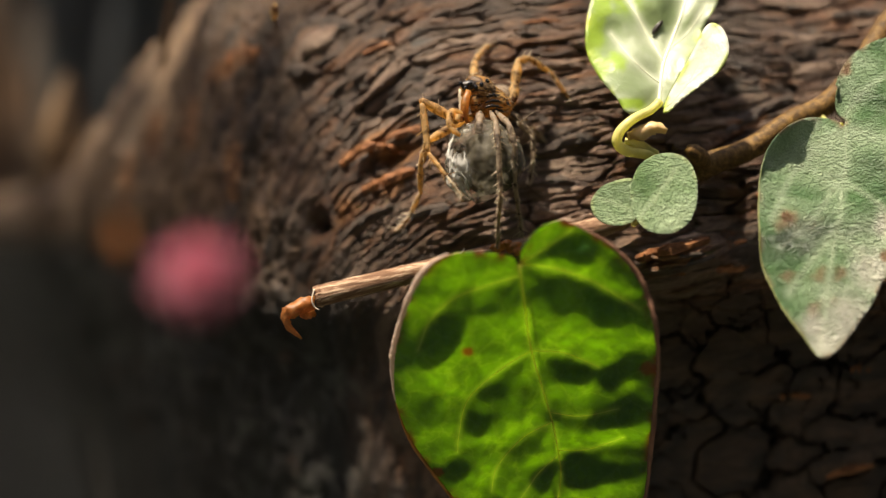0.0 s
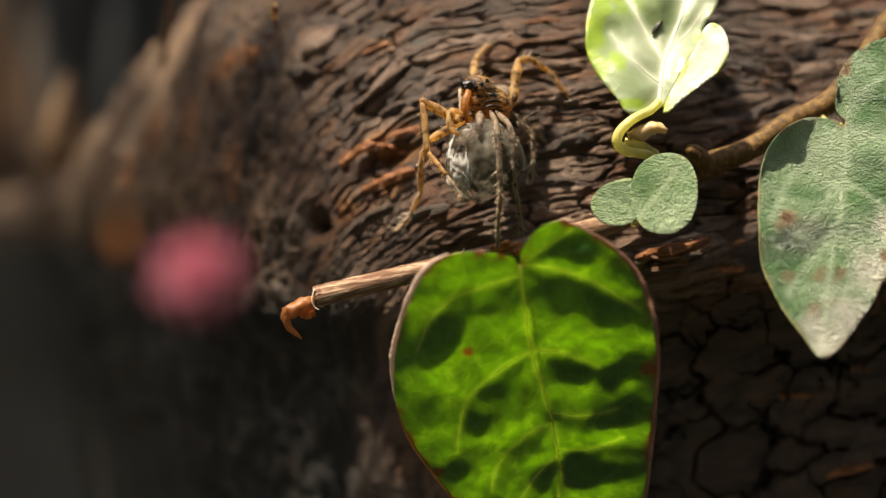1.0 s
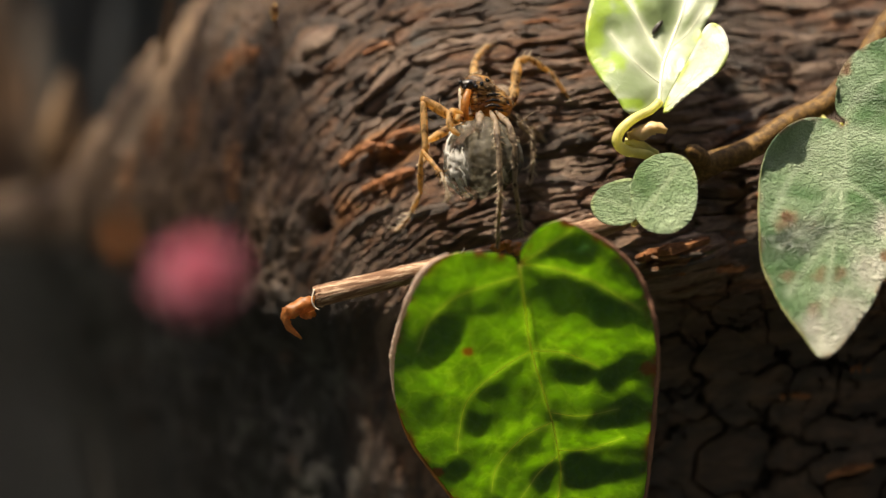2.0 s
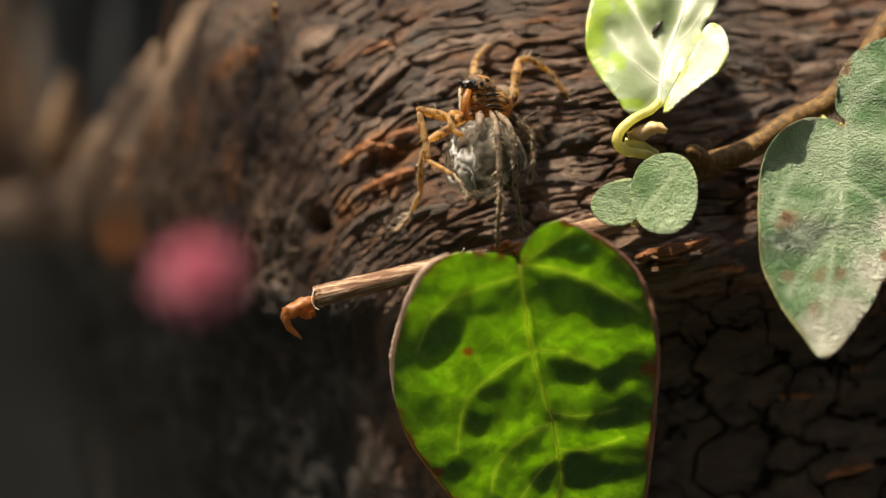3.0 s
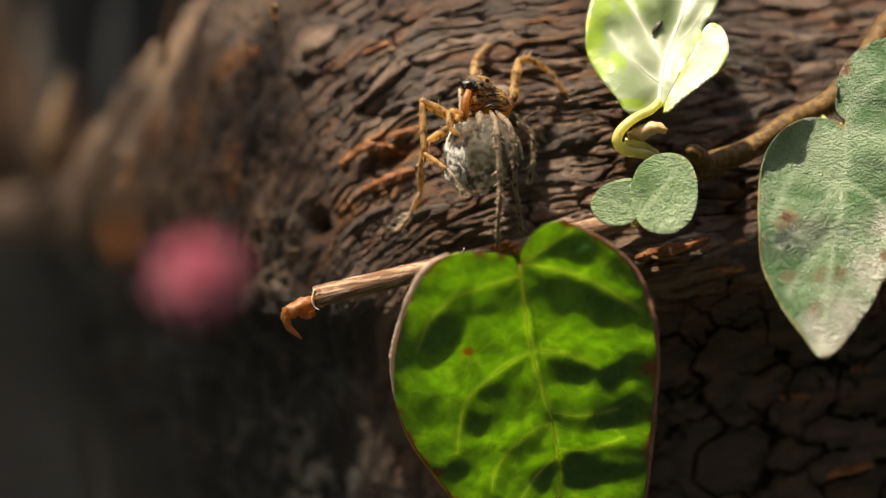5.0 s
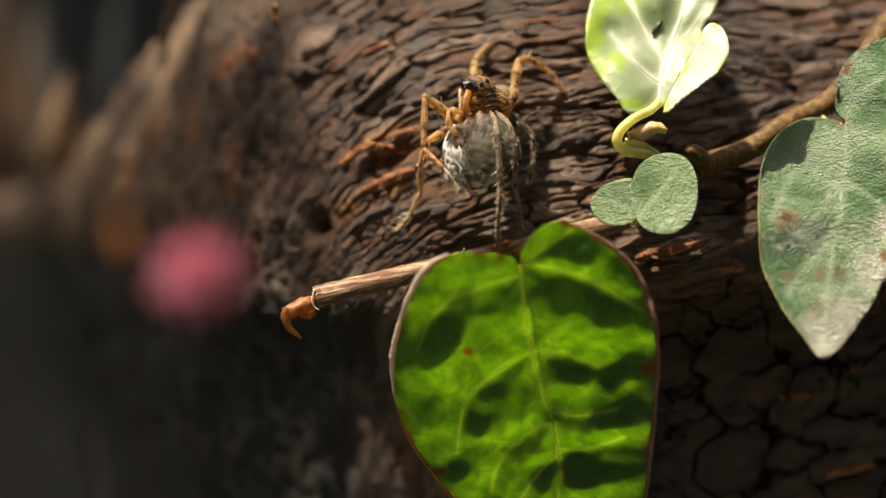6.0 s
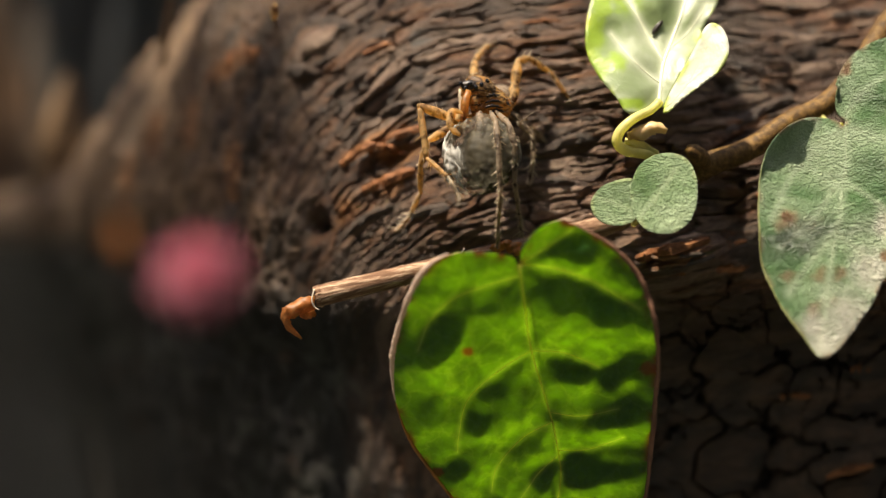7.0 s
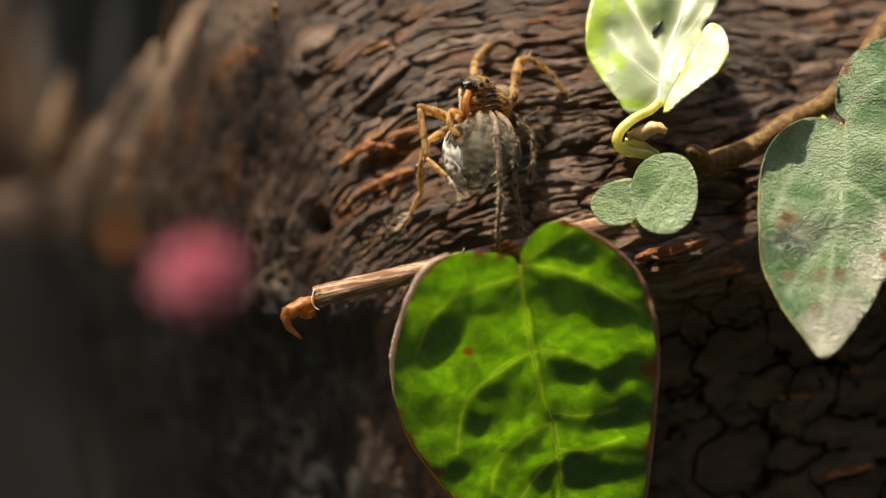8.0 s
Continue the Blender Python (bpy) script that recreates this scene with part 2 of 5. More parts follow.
GREEN = leaf_material("green_leaf", (0.034, 0.088, 0.030), (0.055, 0.15, 0.028), (0.30, 0.38, 0.06), (0.30, 0.10, 0.04),
                      (0.53, 0.82, 0.026), 0.62, 0.24, stain=(0.20, 0.06, 0.02), stains=0.72, relief=0.35, net=300.0)
EDGE_PALE = plain_material("pale_margin", (0.74, 0.57, 0.44), 0.5, 0.2, 700, (0.8, 0.6, 0.45), 0.3)
EDGE_RUST = plain_material("rusty_margin", (0.40, 0.18, 0.04), 0.5, 0.4, 500, (0.7, 0.35, 0.05), 0.4)
EDGE_BROWN = plain_material("brown_margin", (0.24, 0.12, 0.07), 0.6, 0.4, 500, (0.4, 0.2, 0.1), 0.2)
EDGE_OLIVE = plain_material("olive_margin", (0.24, 0.25, 0.10), 0.5, 0.5, 1500, (0.6, 0.6, 0.2), 0.4)
GREEN_VEIN = plain_material("leaf_vein", (0.60, 0.62, 0.14), 0.45, 0.1, 500, (0.98, 0.98, 0.34), 0.9)
GREY_LEAF = leaf_material("grey_green_leaf", (0.072, 0.165, 0.045), (0.38, 0.47, 0.285), (0.34, 0.42, 0.26), (0.24, 0.17, 0.08),
                          (0.35, 0.50, 0.12), 0.20, 0.38, stain=(0.22, 0.13, 0.055), stains=0.64, relief=1.0, wrinkle=1300.0, grain=3200.0, blots=0.85, crease=1600.0, gloss=0.9)
PALE_VEIN = plain_material("pale_vein", (0.36, 0.43, 0.26), 0.5, 0.15)
ROUND_LEAF = leaf_material("round_leaf", (0.11, 0.21, 0.060), (0.43, 0.54, 0.31), (0.39, 0.49, 0.27), (0.42, 0.50, 0.22),
                           (0.35, 0.52, 0.12), 0.20, 0.38, stains=0.9, relief=1.0, wrinkle=1600.0, grain=3200.0, crease=1750.0, gloss=0.9)
WHITE_LEAF = leaf_material("pale_leaf", (0.23, 0.30, 0.13), (0.46, 0.48, 0.36), (0.56, 0.58, 0.44), (0.50, 0.58, 0.08),
                           (0.66, 0.74, 0.30), 0.22, 0.40, stain=(0.27, 0.40, 0.02), stains=0.9, relief=0.3, wrinkle=160.0, blots=0.9)
WHITE_BACK = leaf_material("pale_underside", (0.58, 0.60, 0.46), (0.74, 0.74, 0.66), (0.66, 0.68, 0.50), (0.45, 0.55, 0.08),
                           (0.80, 0.84, 0.42), 0.18, 0.42, stains=0.95, relief=0.3, wrinkle=300.0)
WHITE_VEIN = plain_material("white_vein", (0.80, 0.82, 0.58), 0.45, 0.1)
SKIN = banded_material("spider_skin", (0.66, 0.47, 0.22), (0.11, 0.05, 0.018), (0.98, 0.66, 0.24), 0.62)
SHELL = shell_material()
JAW = plain_material("amber_jaw", (0.30, 0.150, 0.042), 0.40, 0.7, 1800, (0.90, 0.48, 0.11), 0.5)
# grey skin, darkened in colour for the carapace's shadow on the legs
SKIN_GREY_SHADED = banded_material("spider_grey_skin_shaded", (0.36, 0.29, 0.21), (0.085, 0.058, 0.038), (0.66, 0.50, 0.32), 0.5)
HAIR = plain_material("pale_hair", (0.66, 0.56, 0.40), 0.5, 0.2, 900, (0.7, 0.5, 0.25), 0.4)
SILK = silk_material()
SILK_WHITE = plain_material("white_silk", (0.66, 0.64, 0.58), 0.5, 0.12, 900, (0.8, 0.76, 0.66), 0.3)
EGGS = plain_material("egg_mass", (0.075, 0.062, 0.034), 0.7, 0.6, 800, (0.22, 0.17, 0.08), 0.25)
EYE_BLACK = Nodes("spider_eye").base((0.006, 0.005, 0.005), 0.06)
MASK_DARK = plain_material("dark_mask", (0.022, 0.015, 0.010), 0.42, 0.5, 2500)
CROWN = plain_material("brown_crown", (0.13, 0.078, 0.036), 0.5, 0.7, 2400, (0.5, 0.26, 0.07), 0.25)
PINK = plain_material("pink_petal", (0.62, 0.215, 0.29), 0.55, 0.25, 400, (0.80, 0.20, 0.32), 0.3)
SOIL = plain_material("dark_soil", (0.026, 0.028, 0.022), 0.9, 0.6, 60.0)
SHADE_LEAF = plain_material("shade_leaf", (0.05, 0.11, 0.02), 0.4, 0.4, 200, (0.10, 0.20, 0.02), 0.12)
TRUNK = trunk_material()
WOODS = plain_material("far_woods", (0.035, 0.045, 0.020), 0.8, 0.6, 0.6)


# ---- building tools ----
ORIGIN = {}


def mm(p):
    return CENTRE + Vector(p) * 0.001


def flat(ob):
    return ORIGIN.get(ob, Vector((0, 0, 0)))


def thing(name, base, label, category, group=""):
    """An Empty at the base of a thing; its parts are built in world places."""
    ob = new(name)
    ob.location = base
    ob.empty_display_size = 0.003
    ORIGIN[ob] = Vector(base)
    return tagged(ob, label, category, group)


def part(name, bm, material, parent=None, label="", pivot=None, smooth=True):
    """Links a bmesh, built in world places, as one mesh object under a thing or a part."""
    here = Vector(pivot) if pivot is not None else flat(parent) if parent else Vector((0, 0, 0))
    bmesh.ops.translate(bm, verts=bm.verts, vec=-here)
    me = bpy.data.meshes.new(name)
    bm.to_mesh(me)
    bm.free()
    me.materials.append(material)
    if smooth:
        me.polygons.foreach_set("use_smooth", [True] * len(me.polygons))
    ob = new(name, me)
    ORIGIN[ob] = here
    ob.parent = parent
    ob.location = here - flat(parent) if parent else here
    return tagged(ob, label)


def spline(points, n):
    """A smooth line of n points through the given ones."""
    p = [Vector(q) for q in points]
    p = [2 * p[0] - p[1]] + p + [2 * p[-1] - p[-2]]
    k = len(p) - 3
    out = []
    for i in range(n):
        f = min(i / (n - 1) * k, k - 1e-6)
        j = int(f)
        t = f - j
        a, b, c, d = p[j:j + 4]
        out.append(0.5 * (2 * b + (c - a) * t + (2 * a - 5 * b + 4 * c - d) * t * t + (3 * b - a - 3 * c + d) * t ** 3))
    return out


def tube(bm, points, radii, sides=10, rough=0.0, seed=0):
    """A tube along points (metres), its radius running through radii, closed at both ends."""
    pts = [Vector(p) for p in points]
    n = len(pts)
    side = None
    rings = []
    rng = random.Random(seed)
    for i, p in enumerate(pts):
        way = (pts[min(i + 1, n - 1)] - pts[max(i - 1, 0)]).normalized()
        if side is None:
            side = way.orthogonal().normalized()
        side = (side - way * side.dot(way)).normalized()
        up = way.cross(side)
        f = i / (n - 1) * (len(radii) - 1)
        j = min(int(f), len(radii) - 2) if len(radii) > 1 else 0
        r = radii[j] + (radii[min(j + 1, len(radii) - 1)] - radii[j]) * (f - j)
        ring = []
        for k in range(sides):
            a = 2 * math.pi * k / sides
            rr = r * (1 + rough * rng.uniform(-1, 1))
            ring.append(bm.verts.new(p + side * (rr * math.cos(a)) + up * (rr * math.sin(a))))
        rings.append(ring)
    for a, b in zip(rings, rings[1:]):
        for k in range(sides):
            bm.faces.new((a[k], a[(k + 1) % sides], b[(k + 1) % sides], b[k]))
    bm.faces.new(rings[0][::-1])
    bm.faces.new(rings[-1])
    return bm


def egg(bm, centre, axes, turn=None, u=24, v=16, lump=0.0, lumps=2.0, seed=0.0):
    """An ellipsoid (metres) with an uneven skin."""
    made = bmesh.ops.create_uvsphere(bm, u_segments=u, v_segments=v, radius=1.0)["verts"]
    for w in made:
        q = w.co.copy()
        h = 1 + lump * noise.fractal(q * lumps + Vector((seed, 0, 0)), 0.8, 2.0, 4)
        q = Vector((q.x * axes[0], q.y * axes[1], q.z * axes[2])) * h
        w.co = Vector(centre) + (turn @ q if turn else q)
    return bm


def hashed(ix, iy, seed):
    h = np.sin(ix * 127.1 + iy * 311.7 + seed * 74.7) * 43758.5453
    return h - np.floor(h)


def value_noise(x, y, seed=0):
    """Smooth gradient noise, 0 to 1."""
    ix, iy = np.floor(x), np.floor(y)
    fx, fy = x - ix, y - iy
    wx, wy = fx * fx * fx * (fx * (fx * 6 - 15) + 10), fy * fy * fy * (fy * (fy * 6 - 15) + 10)

    def corner(i, j):
        a = 6.28318 * hashed(ix + i, iy + j, seed)
        return np.cos(a) * (fx - i) + np.sin(a) * (fy - j)

    low = corner(0, 0) * (1 - wx) + corner(1, 0) * wx
    high = corner(0, 1) * (1 - wx) + corner(1, 1) * wx
    return np.clip(0.5 + 0.75 * (low + (high - low) * wy), 0, 1)


def layered(x, y, seed=0, octaves=4, gain=0.5):
    total, amp, norm = 0.0, 1.0, 0.0
    for i in range(octaves):
        total = total + amp * value_noise(x * 2 ** i, y * 2 ** i, seed + i)
        norm += amp
        amp *= gain
    return total / norm


def cells(x, y, seed=0):
    """Distance to the nearest joint between uneven cells, and the cell's own number."""
    ix, iy = np.floor(x), np.floor(y)
    f1, f2, own = np.full(x.shape, 9.0), np.full(x.shape, 9.0), np.zeros(x.shape)
    for i in (-1, 0, 1):
        for j in (-1, 0, 1):
            cx, cy = ix + i, iy + j
            d = np.hypot(cx + 0.15 + 0.7 * hashed(cx, cy, seed) - x, cy + 0.15 + 0.7 * hashed(cx, cy, seed + 9) - y)
            nearer = d < f1
            f2 = np.where(nearer, f1, np.minimum(f2, d))
            own = np.where(nearer, hashed(cx, cy, seed + 5), own)
            f1 = np.where(nearer, d, f1)
    return f2 - f1, own


def soft(x, lo, hi):
    t = np.clip((x - lo) / (hi - lo), 0, 1)
    return t * t * (3 - 2 * t)


def grid_mesh(name, co, uv=None, wrap=False, turned=False):
    """A mesh of quads from an array of points, rows by columns."""
    rows, cols, _ = co.shape
    idx = np.arange(rows * cols).reshape(rows, cols)
    if wrap:
        idx = np.concatenate([idx, idx[:, :1]], axis=1)
    a, b, c, d = idx[:-1, :-1], idx[:-1, 1:], idx[1:, 1:], idx[1:, :-1]
    quads = np.stack([a, d, c, b] if turned else [a, b, c, d], axis=-1).reshape(-1, 4)
    me = bpy.data.meshes.new(name)
    me.vertices.add(rows * cols)
    me.vertices.foreach_set("co", co.reshape(-1).astype(np.float32))
    me.loops.add(quads.size)
    me.loops.foreach_set("vertex_index", quads.reshape(-1).astype(np.int32))
    me.polygons.add(len(quads))
    me.polygons.foreach_set("loop_start", np.arange(0, quads.size, 4, dtype=np.int32))
    me.polygons.foreach_set("use_smooth", np.ones(len(quads), dtype=bool))
    if uv is not None:
        layer = me.uv_layers.new(name="grain")
        layer.data.foreach_set("uv", uv.reshape(-1, 2)[quads.reshape(-1)].reshape(-1).astype(np.float32))
    me.update(calc_edges=True)
    me.validate()
    return me


# ---- the ground and the distance ----
def build_ground():
    r = np.concatenate([[0.0], np.geomspace(0.05, 60.0, 60)])
    a = np.linspace(0, 2 * np.pi, 97)[:-1]
    rr, aa = np.meshgrid(r, a, indexing="ij")
    x, y = rr * np.cos(aa), rr * np.sin(aa) + 0.1
    z = 0.006 * (layered(x * 30, y * 30, 3) - 0.5) * np.minimum(1, rr / 0.1 + 0.2) + 0.15 * (layered(x * 0.4, y * 0.4, 5) - 0.5) * soft(rr, 0.6, 4)
    ground = new("ground", grid_mesh("ground", np.stack([x, y, z], axis=-1), wrap=True, turned=True))
    ground.data.materials.append(SOIL)
    tagged(ground, "dark damp forest soil under the log", "ground", kind="structure")
    # an unseen ring of woods, added to close the place and hold back skylight
    a = np.linspace(0, 2 * np.pi, 241)[:-1]
    h = np.linspace(0, 1, 14)
    hh, aa = np.meshgrid(h, a, indexing="ij")
    top = 6.5 + 3.0 * layered(aa * 12, aa * 0 + 2.5, 8) + 0.5 * layered(aa * 60, aa * 0, 9)
    rad = 9.0 + 1.2 * (layered(aa * 20, hh * 6, 11) - 0.5) + 1.2 * hh
    ring = np.stack([rad * np.cos(aa), rad * np.sin(aa), hh * top - 0.2], axis=-1)
    woods = new("backdrop", grid_mesh("backdrop", ring, wrap=True))
    woods.data.materials.append(WOODS)
    tagged(woods, "unseen dark green woods around the log, added to dim the sky", "woods", kind="structure")


# ---- the log ----
def log_front(x):
    """How far back the log's face stands, by the place along it: it turns away on one side."""
    w = 8.0
    return 8.0 + 2.0 * w * np.log1p(np.exp(np.clip((-x - 20.0) / w, -40, 40)))


def log_height(x):
    return 3.0 + 6.0 * soft(-x, 20, 70) + 0.03 * np.clip(x, 0, 80)


def log_up(x):
    return 62.0 - 21.0 * soft(-x, 15, 66) - 26.0 * soft(-x, 62, 100)


def log_down(x):
    return 120.0 - 30.0 * soft(-x, 22, 60) * (1 - soft(-x, 150, 240))


LOG_DEEP = 60.0
INWARD = np.array([0.34, 0.94])


def log_base(x, phi):
    deep = LOG_DEEP * (1 - np.cos(phi))
    return np.stack([x + INWARD[0] * deep * soft(-x, -20, 120), log_front(x) + INWARD[1] * deep, log_height(x) + np.where(phi > 0, log_up(x) * np.sin(phi), -log_down(x) * np.abs(np.sin(phi)) ** (1.68 + 0.32 * soft(-x, 0, 40)) - 50.0 * soft(np.abs(np.sin(phi)), 0.72, 0.98))], axis=-1)


def grain(x, z):
    """Along and across the grain: it runs along the log and bends down round a burr at one side."""
    dx = np.minimum(x - 14.0, 0.0)
    z = z - 0.15 * np.maximum(x - 14.0, 0.0)
    r = np.hypot(dx, z + 32.0)
    turn = np.arctan2(-dx, z + 32.0)
    along = np.where(x > 14.0, x - 14.0, -turn * 42.0)
    return along, r


def bump_at(x, z, cx, cz, wx, wz, tilt=0.0):
    c, s = math.cos(radians(tilt)), math.sin(radians(tilt))
    a, b = (x - cx) * c + (z - cz) * s, -(x - cx) * s + (z - cz) * c
    return np.exp(-(a / wx) ** 2 - (b / wz) ** 2)


def log_relief(x, z):
    """Relief of the weathered wood, in millimetres, the place along and across the grain, the share of crack, and the tone of each block."""
    u, v = grain(x, z)
    wu = 5.0 * (layered(x / 9, z / 9, 21, 3) - 0.5)
    wv = 1.7 * (layered(x / 7, z / 7, 22, 3) - 0.5)
    u, v = u + wu, v + wv
    # fine curved grain beside the spider, blocks above and along the log, crazed wood below
    fan = soft(-x, -8, 8) * soft(-z + 0.25 * x, -13, -5) * (1 - soft(-x, 22, 30))
    lower = soft(-z, 3, 12) * soft(x, 2, 14)
    upper = (1 - fan) * (1 - lower) * (1 - 0.7 * soft(-x, 20, 30))
    h = 1.5 * (layered(u / 20, v / 8, 1, 3) - 0.5)
    # overlapping splinters: each rises slowly across the grain and breaks off sharply
    for period, size, seed in ((3.4, 0.17, 2), (1.5, 0.08, 14)):
        t = v / period + 1.4 * layered(u / (8.0 * period), v / (2.4 * period), seed, 3) + 0.35 * layered(u / 2.4, v / 1.6, seed + 40, 2)
        own = hashed(np.floor(t), np.floor(u / (4.0 * period) + 7 * hashed(np.floor(t), 0 * t, seed)), seed + 1)
        f = t - np.floor(t)
        saw = f * (1 - soft(f, 0.90, 1.0)) - 0.42
        h += size * (0.45 + 0.9 * own) * saw * (1 - 0.88 * fan)
    thread = 1 - np.abs(2 * layered(u / 11, v / 0.8, 44, 3, 0.6) - 1)
    h += (0.22 + 0.50 * fan) * (thread - 0.75)
    # long blocks, parted by dark cracks and worn round at their edges
    pu, pv = u / 8.5 + 1.1 * layered(u / 14, v / 3, 18, 3), v / 2.0 + 0.5 * layered(u / 6, v / 5, 19, 3)
    joint, own = cells(pu, pv, 3)
    fine, mine = cells(u / 4.1 + 0.5 * layered(u / 5, v / 3, 28, 2), v / 1.25 + 0.4 * layered(u / 4, v / 3, 29, 2), 8)
    crack = (1 - soft(joint, 0.0, 0.05 + 0.16 * layered(x / 4, z / 4, 30, 2))) * soft(layered(x / 6, z / 5, 32, 2), 0.34, 0.52)
    fibre = layered(u / 5, v / 0.42, 46, 2, 0.5) - 0.5
    h -= upper * (0.85 * crack + 0.10 * (1 - soft(fine, 0.0, 0.25)) - 0.50 * fibre)
    h += upper * (0.16 * soft(joint, 0.0, 0.35) + 0.75 * (own - 0.5) * soft(joint, 0.0, 0.16) + 0.14 * (mine - 0.5) * soft(fine, 0.0, 0.3))
    tone = own * 0.65 + mine * 0.35 + 0.30 * bump_at(x, z, 15.0, 7.0, 7.0, 6.0)
    gap = upper * np.maximum(0.75 * crack, 0.35 * (1 - soft(fine, 0.0, 0.16)))
    joint, own = cells(u / 8.5 + 0.3 + 0.8 * layered(u / 5, v / 5, 25, 4), v / 7.0 + 0.8 * layered(u / 4, v / 4, 26, 4), 6)
    hair, _ = cells(u / 4.0 + 0.9 * layered(u / 4, v / 4, 35, 4), v / 3.2 + 0.9 * layered(u / 3, v / 3, 36, 4), 16)
    split = 1 - soft(joint, 0.0, 0.05 + 0.05 * layered(x / 6, z / 6, 37, 2))
    hair = (1 - soft(hair, 0.0, 0.06)) * soft(layered(x / 8, z / 8, 38, 2), 0.48, 0.6)
    h = h * (1 - 0.6 * lower) - lower * (2.6 * split + 0.8 * hair - 0.5 * (own - 0.5))
    gap = np.maximum(gap, lower * np.maximum(split, 0.7 * hair))
    tone = tone * (1 - lower) + lower * own
    # crumbled grain
    h += (0.40 + 0.30 * fan) * (layered(u / 1.3, v / 0.5, 7, 3, 0.6) - 0.5)
    # folds and hollows where the log turns away
    away = soft(-x, 25, 60)
    h += away * (3.0 * (layered(x / 30, z / 50, 51, 3) - 0.5) + 3.0 * (layered(x / 20, z / 16, 52, 3) - 0.5))
    h += away * 2.4 * (layered(x / 5, z / 34, 53, 4, 0.6) - 0.5) + away * 1.2 * (layered(x / 4, z / 7, 54, 3) - 0.5)
    crumbly = soft(-x, 20, 34)
    knob, size = cells(x / 2.5 + 1.4 * layered(x / 5, z / 5, 55, 3), z / 6.0 + 1.2 * layered(x / 4, z / 6, 56, 3), 57)
    h += crumbly * (0.35 * soft(knob, 0.0, 0.6) + 0.8 * (size - 0.5) * soft(knob, 0.0, 0.3) + 2.9 * (0.75 - np.abs(2 * layered(x / 4.5, z / 8.0, 58, 4, 0.6) - 1)))
    # a dark knot hole, a raised splintered ridge and lumps
    h -= 3.5 * bump_at(x, z, -22.0, 3.0, 1.9, 1.4)
    h += 0.7 * bump_at(x, z, -7.5, 13.0, 6.5, 1.5, 18) * soft(z - 0.32 * x, 12.2, 14.5)
    h -= 1.7 * bump_at(x, z, -7.6, 11.6, 4.2, 1.1, 22)
    h -= 1.5 * bump_at(x, z, -11.0, 16.2, 3.6, 1.4, 35)
    h += 0.8 * bump_at(x, z, -6.0, 9.0, 3.6, 1.0, 28)
    h += 1.8 * bump_at(x, z, -24.0, 27.0, 4.0, 3.0)
    h += 5.0 * bump_at(x, z, 27.0, -1.2, 6.5, 3.2, 14)
    h -= 2.6 * bump_at(x, z, 37.0, 4.5, 5.0, 3.5, 10)
    h += 0.8 * bump_at(x, z, 50.0, -28.0, 12.0, 4.0, 10)
    # the log's far shoulder lies deeper
    h -= 7.0 * soft(x, 18, 50) * soft(z, 4, 22)
    # the hollow side under the ledge
    h -= 3.5 * soft(-z + 1.5 * (layered(x / 6, z / 6, 61, 2) - 0.5), 6, 17) * soft(-x, -9, 5) * (1 - soft(-x, 45, 70))
    h -= 3.4 * soft(-z, 4, 12) * soft(x, -9, 10)
    return h, u, v, gap, tone


